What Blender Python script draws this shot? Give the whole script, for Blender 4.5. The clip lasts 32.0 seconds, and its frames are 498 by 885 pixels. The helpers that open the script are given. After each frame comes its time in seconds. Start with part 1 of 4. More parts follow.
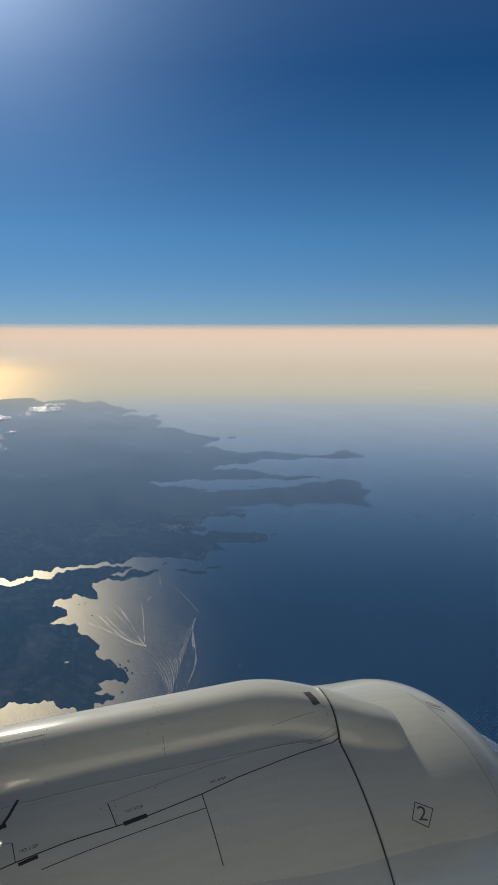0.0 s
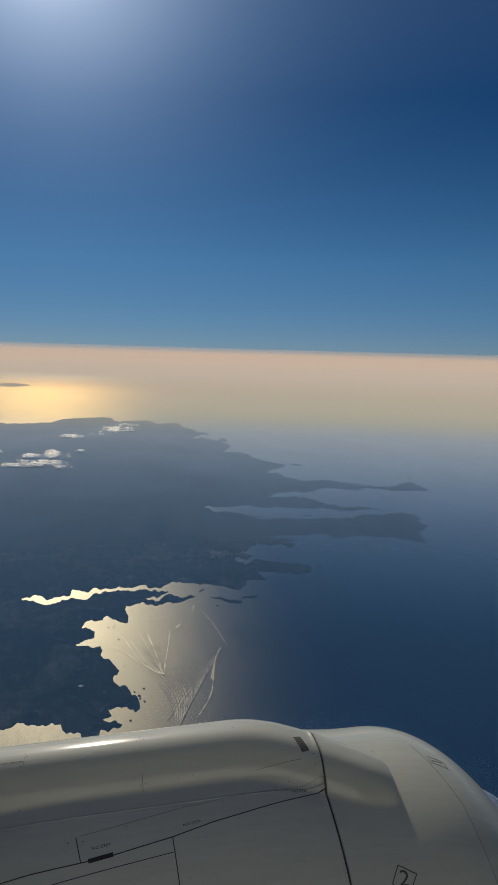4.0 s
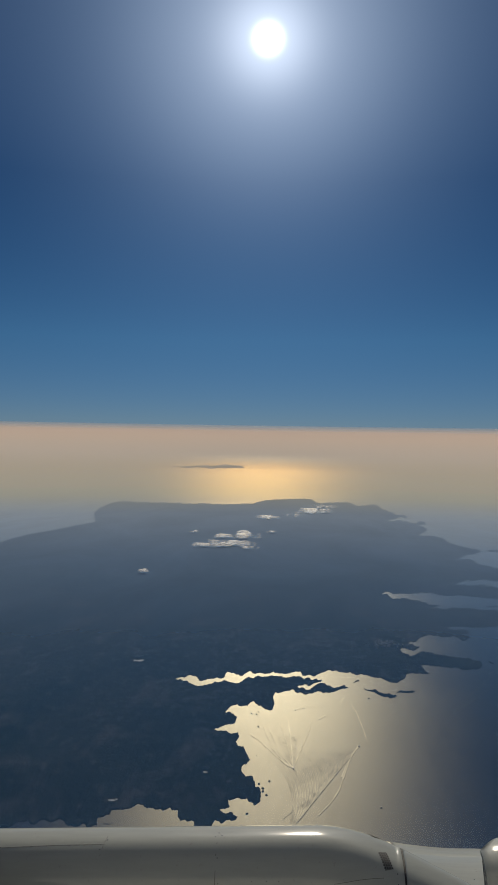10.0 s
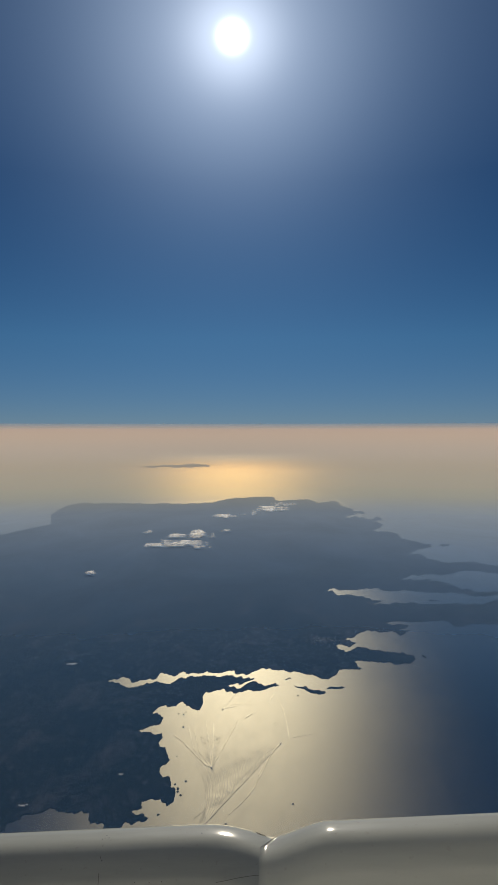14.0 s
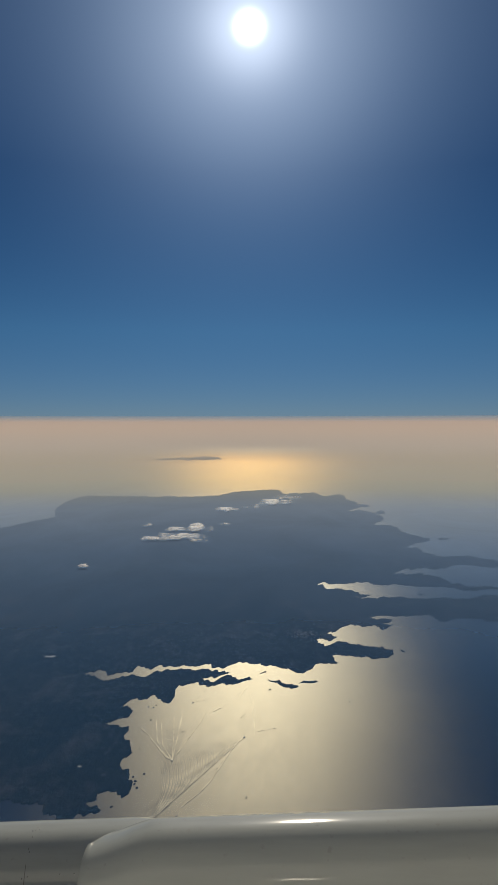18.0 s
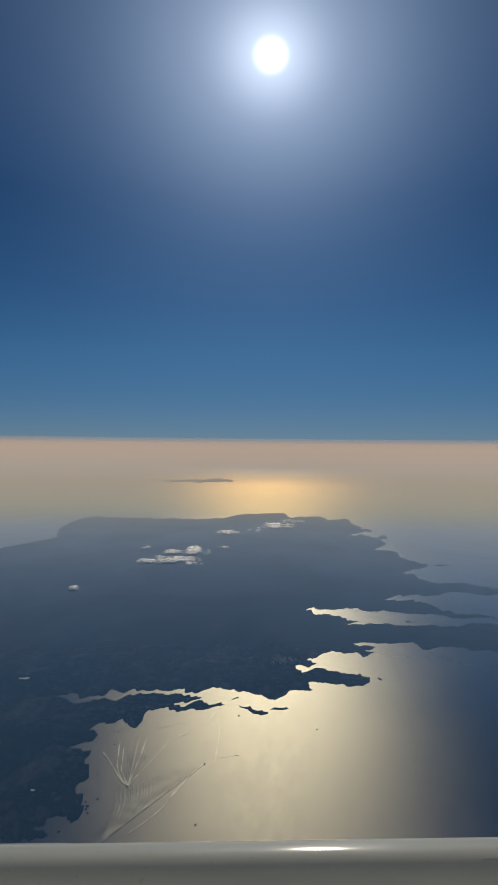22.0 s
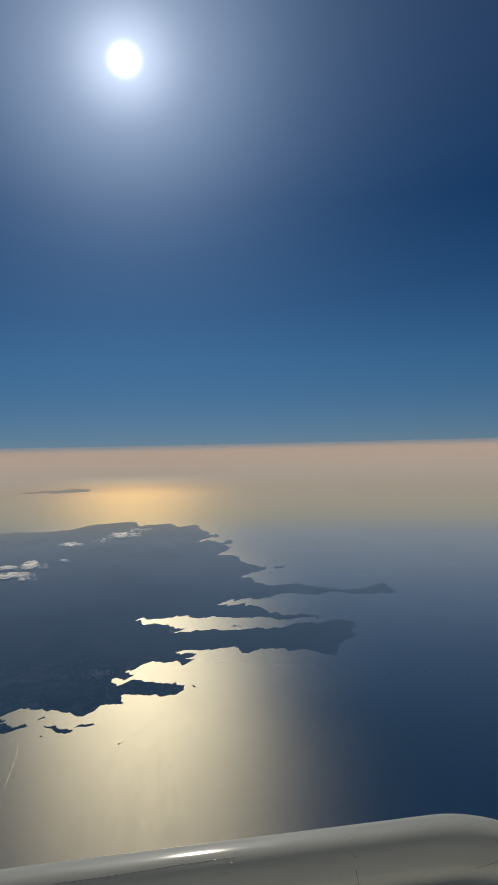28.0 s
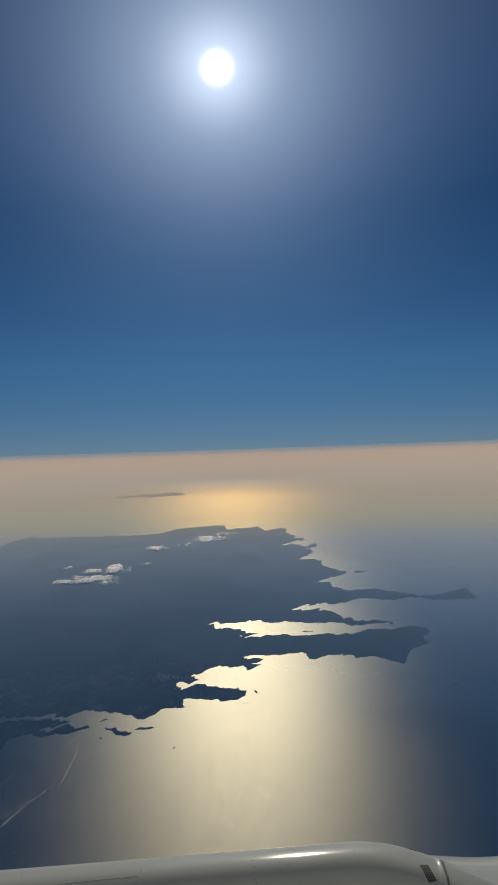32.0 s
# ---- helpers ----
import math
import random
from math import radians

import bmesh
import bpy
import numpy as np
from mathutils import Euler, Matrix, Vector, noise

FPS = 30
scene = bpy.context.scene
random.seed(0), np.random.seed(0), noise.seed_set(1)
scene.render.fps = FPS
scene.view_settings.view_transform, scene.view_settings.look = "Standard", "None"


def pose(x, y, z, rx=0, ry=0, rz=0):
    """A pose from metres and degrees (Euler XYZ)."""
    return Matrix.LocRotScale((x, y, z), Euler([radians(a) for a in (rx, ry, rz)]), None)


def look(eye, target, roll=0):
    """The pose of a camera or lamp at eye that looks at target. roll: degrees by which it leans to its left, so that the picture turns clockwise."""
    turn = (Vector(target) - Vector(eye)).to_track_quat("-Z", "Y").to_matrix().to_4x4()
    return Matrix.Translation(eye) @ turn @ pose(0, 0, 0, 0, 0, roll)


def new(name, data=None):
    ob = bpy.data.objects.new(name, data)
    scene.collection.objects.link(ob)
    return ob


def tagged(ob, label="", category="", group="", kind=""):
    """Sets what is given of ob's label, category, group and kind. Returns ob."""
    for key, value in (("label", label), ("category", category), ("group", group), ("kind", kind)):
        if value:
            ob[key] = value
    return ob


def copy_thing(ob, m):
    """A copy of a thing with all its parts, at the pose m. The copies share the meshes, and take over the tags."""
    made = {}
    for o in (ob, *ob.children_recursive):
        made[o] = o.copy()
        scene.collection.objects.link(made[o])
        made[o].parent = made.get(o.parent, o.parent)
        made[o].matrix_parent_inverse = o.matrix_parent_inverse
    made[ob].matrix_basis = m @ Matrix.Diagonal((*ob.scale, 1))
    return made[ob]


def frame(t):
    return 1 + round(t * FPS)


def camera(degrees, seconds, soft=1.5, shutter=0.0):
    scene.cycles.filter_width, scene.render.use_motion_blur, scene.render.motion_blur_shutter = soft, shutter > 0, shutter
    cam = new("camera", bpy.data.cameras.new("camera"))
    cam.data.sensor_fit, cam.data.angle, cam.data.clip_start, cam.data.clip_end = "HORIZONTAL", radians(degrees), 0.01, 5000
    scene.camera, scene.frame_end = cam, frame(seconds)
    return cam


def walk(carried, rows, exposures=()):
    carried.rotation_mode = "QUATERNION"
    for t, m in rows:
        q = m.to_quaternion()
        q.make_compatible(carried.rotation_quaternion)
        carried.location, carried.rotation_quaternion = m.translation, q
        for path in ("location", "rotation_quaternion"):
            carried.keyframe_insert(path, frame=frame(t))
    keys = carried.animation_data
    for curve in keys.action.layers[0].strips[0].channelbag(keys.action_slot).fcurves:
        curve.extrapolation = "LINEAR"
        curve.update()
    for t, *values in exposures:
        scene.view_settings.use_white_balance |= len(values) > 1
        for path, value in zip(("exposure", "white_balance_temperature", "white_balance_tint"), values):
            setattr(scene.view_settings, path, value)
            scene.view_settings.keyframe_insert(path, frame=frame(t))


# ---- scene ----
cam = camera(34.3, 32.0)
# seconds, x, z, yaw, pitch, roll; the aircraft flies along +x and climbs gently
ROWS = [
    (0.0, 0.0000, 2.1200, -16.38, -7.45, -0.03),
    (0.5, 0.0480, 2.1230, -14.96, -7.35, -0.10),
    (1.0, 0.0960, 2.1261, -13.25, -7.30, -0.84),
    (1.5, 0.1441, 2.1291, -11.51, -6.73, -1.17),
    (2.0, 0.1921, 2.1322, -11.39, -6.15, -1.72),
    (2.5, 0.2401, 2.1352, -11.90, -5.83, -2.31),
    (4.5, 0.4322, 2.1474, -8.23, -5.80, -0.83),
    (5.0, 0.4802, 2.1505, -4.41, -5.88, -0.53),
    (5.5, 0.5282, 2.1535, -1.17, -5.75, -0.20),
    (6.0, 0.5762, 2.1566, 0.80, -5.38, 0.02),
    (6.5, 0.6243, 2.1596, 2.32, -5.04, 0.30),
    (7.0, 0.6723, 2.1626, 3.25, -5.02, 0.67),
    (7.5, 0.7203, 2.1657, 3.95, -5.09, 1.13),
    (8.0, 0.7683, 2.1687, 6.64, -5.09, 1.55),
    (8.5, 0.8163, 2.1718, 10.34, -5.11, 0.45),
    (9.0, 0.8644, 2.1748, 10.78, -5.16, -0.30),
    (9.5, 0.9124, 2.1779, 8.69, -4.61, -0.63),
    (10.0, 0.9604, 2.1809, 5.03, -0.34, -0.88),
    (10.5, 1.0084, 2.1840, 4.40, 0.71, -0.76),
    (11.0, 1.0564, 2.1870, 3.97, 0.67, -0.71),
    (11.5, 1.1044, 2.1901, 3.87, 0.70, -0.78),
    (12.0, 1.1525, 2.1931, 3.82, 0.63, -0.72),
    (12.5, 1.2005, 2.1962, 3.64, 0.59, -0.53),
    (13.0, 1.2485, 2.1992, 3.47, 0.34, -0.35),
    (13.5, 1.2965, 2.2022, 3.12, -0.02, -0.22),
    (14.0, 1.3445, 2.2053, 2.95, -0.46, 0.06),
    (14.5, 1.3926, 2.2083, 2.71, -0.82, 0.14),
    (16.5, 1.5846, 2.2205, 3.47, -1.18, 0.24),
    (17.0, 1.6327, 2.2236, 3.87, -1.18, 0.23),
    (17.5, 1.6807, 2.2266, 3.99, -1.08, 0.16),
    (18.0, 1.7287, 2.2297, 4.17, -1.00, 0.09),
    (18.5, 1.7767, 2.2327, 4.47, -0.82, 0.02),
    (19.0, 1.8247, 2.2357, 4.69, -0.59, -0.09),
    (19.5, 1.8728, 2.2388, 4.89, -0.37, -0.12),
    (20.0, 1.9208, 2.2418, 4.95, -0.12, -0.22),
    (20.5, 1.9688, 2.2449, 5.04, 0.15, -0.21),
    (21.0, 2.0168, 2.2479, 5.04, 0.39, -0.13),
    (21.5, 2.0648, 2.2510, 5.22, 0.53, -0.42),
    (22.0, 2.1129, 2.2540, 5.38, 0.58, -0.57),
    (22.5, 2.1609, 2.2571, 5.59, 0.76, -0.56),
    (23.0, 2.2089, 2.2601, 5.67, 0.80, -0.69),
    (23.5, 2.2569, 2.2632, 3.57, 0.95, -0.74),
    (24.0, 2.3049, 2.2662, -2.59, 1.12, -0.41),
    (24.5, 2.3530, 2.2693, -6.44, 0.94, -0.41),
    (26.5, 2.5450, 2.2814, -5.37, 0.68, 0.36),
    (27.0, 2.5931, 2.2845, -4.78, 0.54, 0.44),
    (27.5, 2.6411, 2.2875, -4.40, 0.59, 0.68),
    (28.0, 2.6891, 2.2906, -4.14, 0.94, 1.25),
    (28.5, 2.7371, 2.2936, -3.89, 1.24, 1.62),
    (29.0, 2.7851, 2.2967, -3.60, 1.30, 1.73),
    (29.5, 2.8332, 2.2997, -3.41, 1.33, 1.83),
    (30.0, 2.8812, 2.3028, -3.15, 1.32, 1.95),
    (30.5, 2.9292, 2.3058, -2.52, 1.28, 2.30),
    (31.0, 2.9772, 2.3089, -0.60, 1.36, 2.39),
    (31.5, 3.0252, 2.3119, 0.99, 1.40, 2.23),
    (32.0, 3.0733, 2.3149, 2.75, 1.29, 1.94),
]

walk(cam, [(t, pose(x, 0.0, z, 90 + pitch, roll, yaw)) for t, x, z, yaw, pitch, roll in ROWS],
     [(t, e, k, 10) for t, e, k in ((0.0, 0.82, 6800), (1.0, 0.48, 6800), (2.0, 0.16, 6750), (5.0, 0.42, 6900), (6.0, 0.2, 6850), (7.0, 0.15, 6800), (8.0, 0.22, 6850), (9.0, 0.15, 6800), (10.0, 0.02, 6800), (12.0, 0.07, 6800), (18.0, 0.04, 6750), (23.0, -0.04, 6600), (32.0, -0.06, 6600))])

# ---- light ----
SUN_AZ, SUN_EL = 4.1, 26.25
sun_dir = Vector((-math.sin(radians(SUN_AZ)) * math.cos(radians(SUN_EL)), math.cos(radians(SUN_AZ)) * math.cos(radians(SUN_EL)), math.sin(radians(SUN_EL))))
sun_lamp = new("sun_lamp", bpy.data.lights.new("sun_lamp", "SUN"))
sun_lamp.data.energy, sun_lamp.data.angle, sun_lamp.data.color = 3.0, radians(0.6), (1.0, 0.9, 0.74)
sun_lamp.matrix_world = look(sun_dir * 50, (0, 0, 0))

world = bpy.data.worlds.new("world")
scene.world = world
world.use_nodes = True
wn, wl = world.node_tree.nodes, world.node_tree.links
wn.clear()
sky = wn.new("ShaderNodeTexSky")
sky.sky_type, sky.sun_disc = "NISHITA", False
sky.sun_elevation, sky.sun_rotation = radians(SUN_EL), radians(-SUN_AZ)
sky.altitude, sky.air_density, sky.dust_density, sky.ozone_density = 5200, 1.0, 0.15, 2.0
bg_sky = wn.new("ShaderNodeBackground")
bg_sky.inputs["Strength"].default_value = 0.06
# bright aureole that the thin haze draws round the sun
coord = wn.new("ShaderNodeTexCoord")
dot = wn.new("ShaderNodeVectorMath")
dot.operation, dot.inputs[1].default_value = "DOT_PRODUCT", sun_dir
wl.new(coord.outputs["Generated"], dot.inputs[0])
# clear dry air above the haze: the sky stays deep blue down to the haze top
apart = wn.new("ShaderNodeSeparateXYZ")
wl.new(coord.outputs["Generated"], apart.inputs[0])
height = wn.new("ShaderNodeValToRGB")
for e, (p, c) in zip((height.color_ramp.elements[0], height.color_ramp.elements[1], height.color_ramp.elements.new(0.12), height.color_ramp.elements.new(0.3)),
                     ((0.0, (0.25, 0.31, 0.41, 1)), (0.48, (0.006, 0.062, 0.142, 1)), (0.12, (0.19, 0.39, 0.5, 1)), (0.3, (0.058, 0.245, 0.4, 1)))):
    e.position, e.color = p, c
wl.new(apart.outputs["Z"], height.inputs["Fac"])
deep = wn.new("ShaderNodeMix")
deep.data_type, deep.blend_type = "RGBA", "MULTIPLY"
deep.inputs[0].default_value = 1.0
wl.new(sky.outputs[0], deep.inputs[6])
wl.new(height.outputs["Color"], deep.inputs[7])
wl.new(deep.outputs[2], bg_sky.inputs["Color"])
both = bg_sky
for tint, lobes in (((0.78, 0.86, 1.0, 1), ((20000.0, 10.0), (900.0, 0.55), (130.0, 0.3))), ((0.45, 0.68, 1.0, 1), ((40.0, 0.2), (14.0, 0.026)))):
    total = None
    for power, gain in lobes:
        clip = wn.new("ShaderNodeMath")
        clip.operation, clip.inputs[1].default_value = "MAXIMUM", 0.0
        wl.new(dot.outputs["Value"], clip.inputs[0])
        raised = wn.new("ShaderNodeMath")
        raised.operation, raised.inputs[1].default_value = "POWER", power
        wl.new(clip.outputs[0], raised.inputs[0])
        scaled = wn.new("ShaderNodeMath")
        scaled.operation, scaled.inputs[1].default_value = "MULTIPLY_ADD", gain
        scaled.inputs[2].default_value = 0.0
        wl.new(raised.outputs[0], scaled.inputs[0])
        if total is not None:
            wl.new(total.outputs[0], scaled.inputs[2])
        total = scaled
    bg_glow = wn.new("ShaderNodeBackground")
    bg_glow.inputs["Color"].default_value = tint
    wl.new(total.outputs[0], bg_glow.inputs["Strength"])
    joined = wn.new("ShaderNodeAddShader")
    wl.new(both.outputs[0], joined.inputs[0])
    wl.new(bg_glow.outputs[0], joined.inputs[1])
    both = joined
w_out = wn.new("ShaderNodeOutputWorld")
wl.new(both.outputs[0], w_out.inputs["Surface"])


# ---- materials ----
class Mat:
    """A node material with a few short helpers."""

    def __init__(self, name):
        self.m = bpy.data.materials.new(name)
        self.m.use_nodes = True
        self.n, self.l = self.m.node_tree.nodes, self.m.node_tree.links
        self.bsdf = self.n["Principled BSDF"]
        self.out = self.n["Material Output"]

    def put(self, **values):
        for key, value in values.items():
            self.bsdf.inputs[key.replace("_", " ")].default_value = value
        return self

    def link(self, a, b):
        self.l.new(a, b)

    def coords(self, scale=(1, 1, 1)):
        geo = self.n.new("ShaderNodeNewGeometry")
        mapping = self.n.new("ShaderNodeMapping")
        mapping.inputs["Scale"].default_value = scale
        self.link(geo.outputs["Position"], mapping.inputs["Vector"])
        return mapping.outputs["Vector"]

    def noise(self, scale, detail=4, rough=0.6, vec=None, distort=0.0):
        t = self.n.new("ShaderNodeTexNoise")
        t.inputs["Scale"].default_value, t.inputs["Detail"].default_value = scale, detail
        t.inputs["Roughness"].default_value, t.inputs["Distortion"].default_value = rough, distort
        self.link(vec if vec is not None else self.coords(), t.inputs["Vector"])
        return t.outputs["Fac"]

    def ramp(self, fac, stops):
        r = self.n.new("ShaderNodeValToRGB")
        while len(r.color_ramp.elements) < len(stops):
            r.color_ramp.elements.new(0.5)
        for e, (p, c) in zip(r.color_ramp.elements, stops):
            e.position = p
            e.color = (*c, 1) if len(c) == 3 else c
        self.link(fac, r.inputs["Fac"])
        return r.outputs["Color"]

    def remap(self, fac, a, b, c, d):
        r = self.n.new("ShaderNodeMapRange")
        for i, v in zip((1, 2, 3, 4), (a, b, c, d)):
            r.inputs[i].default_value = v
        self.link(fac, r.inputs[0])
        return r.outputs[0]

    def math(self, op, a, b):
        m = self.n.new("ShaderNodeMath")
        m.operation = op
        for i, v in enumerate((a, b)):
            if isinstance(v, (int, float)):
                m.inputs[i].default_value = v
            else:
                self.link(v, m.inputs[i])
        return m.outputs[0]

    def mix(self, fac, a, b):
        m = self.n.new("ShaderNodeMix")
        m.data_type = "RGBA"
        for i, v in ((0, fac), (6, a), (7, b)):
            if isinstance(v, (int, float)):
                m.inputs[i].default_value = v
            elif isinstance(v, tuple):
                m.inputs[i].default_value = (*v, 1)
            else:
                self.link(v, m.inputs[i])
        return m.outputs[2]

    def bump(self, height, strength, distance):
        b = self.n.new("ShaderNodeBump")
        b.inputs["Strength"].default_value, b.inputs["Distance"].default_value = strength, distance
        self.link(height, b.inputs["Height"])
        self.link(b.outputs["Normal"], self.bsdf.inputs["Normal"])
        return self

    def colour(self, socket):
        self.link(socket, self.bsdf.inputs["Base Color"])
        return self

    def roughness(self, socket):
        self.link(socket, self.bsdf.inputs["Roughness"])
        return self


def m_plain(name, colour, rough=0.6, metal=0.0):
    a = Mat(name).put(Roughness=rough, Metallic=metal)
    n = a.noise(9, 5)
    a.colour(a.mix(n, tuple(c * 0.8 for c in colour), tuple(min(1, c * 1.15) for c in colour)))
    return a.m


def m_paint(name, colour):
    """Glossy aircraft paint with faint grime streaks along the airflow."""
    a = Mat(name).put(Roughness=0.6, Specular_IOR_Level=0.02, Coat_Weight=0.7, Coat_Roughness=0.07)
    streak = a.noise(6, 6, 0.65, a.coords((0.7, 5.0, 5.0)))
    spots = a.noise(55, 3, 0.5)
    base = a.mix(a.remap(streak, 0.35, 0.75, 0.0, 0.5), colour, tuple(c * 0.8 for c in colour))
    a.colour(a.mix(a.remap(spots, 0.66, 0.74, 0, 0.25), base, (0.22, 0.2, 0.17)))
    a.roughness(a.remap(streak, 0.3, 0.8, 0.46, 0.62))
    a.bump(a.noise(3.5, 2), 0.05, 0.02)
    return a.m


def m_metal():
    """Polished bare aluminium of the leading edge, scuffed and brushed along the span."""
    a = Mat("polished aluminium").put(Metallic=0.8)
    fine = a.noise(90, 4, 0.6, a.coords((1.0, 0.25, 1.0)))
    broad = a.noise(4, 4)
    a.colour(a.mix(broad, (0.5, 0.475, 0.42), (0.63, 0.59, 0.52)))
    a.roughness(a.math("ADD", a.remap(fine, 0.3, 0.7, 0.0, 0.02), a.remap(broad, 0.3, 0.7, 0.2, 0.225)))
    return a.m


def m_water(name, dark, light, rough, gain):
    """Deep blue sea; the slopes of the waves spread the sun's glitter, wind slicks vary it."""
    a = Mat(name)
    a.n.remove(a.bsdf)
    wide = a.noise(0.5, 5, 0.6, None, 0.6)
    slick = a.noise(4.5, 6, 0.62, a.coords((1.3, 0.45, 1.0)), 1.2)
    body = a.n.new("ShaderNodeBsdfDiffuse")
    a.link(a.mix(wide, dark, light), body.inputs["Color"])
    gloss = a.n.new("ShaderNodeBsdfGlossy")
    gloss.distribution = "BECKMANN"
    # gold put into the gloss stands in for reddened sunlight on the water
    gloss.inputs["Color"].default_value = (1.0, 0.945, 0.71, 1)
    streaks = a.noise(9.0, 7, 0.68, a.coords((2.2, 0.35, 1.0)), 2.0)
    # the bay is slightly rougher with a fifth less gloss, to tone its glint
    place = a.n.new("ShaderNodeSeparateXYZ")
    a.link(a.coords(), place.inputs[0])
    in_bay = a.math("MULTIPLY", a.remap(a.math("ADD", place.outputs["X"], a.remap(wide, 0.3, 0.7, -0.3, 0.3)), 1.9, 3.2, 1.0, 0.0), a.remap(place.outputs["Y"], 8.0, 14.0, 1.0, 0.0))
    breeze = a.math("ADD", a.remap(wide, 0.3, 0.7, -0.006, 0.008), a.remap(streaks, 0.35, 0.65, -0.008, 0.007))
    breeze = a.math("ADD", breeze, a.math("MULTIPLY", in_bay, 0.008))
    a.link(a.math("ADD", breeze, a.remap(slick, 0.3, 0.7, rough - 0.005, rough + 0.006)), gloss.inputs["Roughness"])
    share = a.math("SUBTRACT", gain, a.math("MULTIPLY", in_bay, gain * 0.2))
    b = a.n.new("ShaderNodeBump")
    b.inputs["Strength"].default_value, b.inputs["Distance"].default_value = 0.05, 0.006
    a.link(a.math("ADD", a.noise(80, 4, 0.6, a.coords((1.0, 0.7, 1.0))), a.noise(14, 3, 0.55)), b.inputs["Height"])
    a.link(b.outputs["Normal"], gloss.inputs["Normal"])
    f = a.n.new("ShaderNodeFresnel")
    f.inputs["IOR"].default_value = 1.33
    m = a.n.new("ShaderNodeMixShader")
    a.link(a.math("MULTIPLY", f.outputs[0], a.math("ADD", a.math("MULTIPLY", f.outputs[0], 1.4), share)), m.inputs[0])
    a.link(body.outputs[0], m.inputs[1])
    a.link(gloss.outputs[0], m.inputs[2])
    # the calm share of the surface mirrors the low sky
    calm = a.n.new("ShaderNodeBsdfGlossy")
    calm.distribution = "BECKMANN"
    calm.inputs["Roughness"].default_value = 0.14
    calm.inputs["Color"].default_value = (1.0, 0.97, 0.9, 1)
    top = a.n.new("ShaderNodeMixShader")
    a.link(a.math("MINIMUM", a.math("MULTIPLY", a.math("MAXIMUM", a.math("SUBTRACT", f.outputs[0], 0.145), 0.0), 1.6), 0.75), top.inputs[0])
    a.link(m.outputs[0], top.inputs[1])
    a.link(calm.outputs[0], top.inputs[2])
    a.link(top.outputs[0], a.out.inputs["Surface"])
    return a.m


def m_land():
    """Dry scrub hills and fields; the shade of the low sun is put into the dark colours."""
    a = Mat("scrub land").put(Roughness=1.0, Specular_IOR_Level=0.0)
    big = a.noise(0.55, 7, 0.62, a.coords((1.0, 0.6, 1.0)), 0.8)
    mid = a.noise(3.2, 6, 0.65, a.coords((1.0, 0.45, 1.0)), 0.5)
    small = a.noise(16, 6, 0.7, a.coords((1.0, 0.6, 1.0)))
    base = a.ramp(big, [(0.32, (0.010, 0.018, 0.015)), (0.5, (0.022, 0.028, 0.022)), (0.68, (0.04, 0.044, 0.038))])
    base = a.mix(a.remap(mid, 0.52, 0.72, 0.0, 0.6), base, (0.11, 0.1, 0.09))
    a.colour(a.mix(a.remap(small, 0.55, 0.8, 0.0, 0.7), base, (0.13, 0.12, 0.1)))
    a.bump(a.math("ADD", small, mid), 0.6, 0.03)
    return a.m


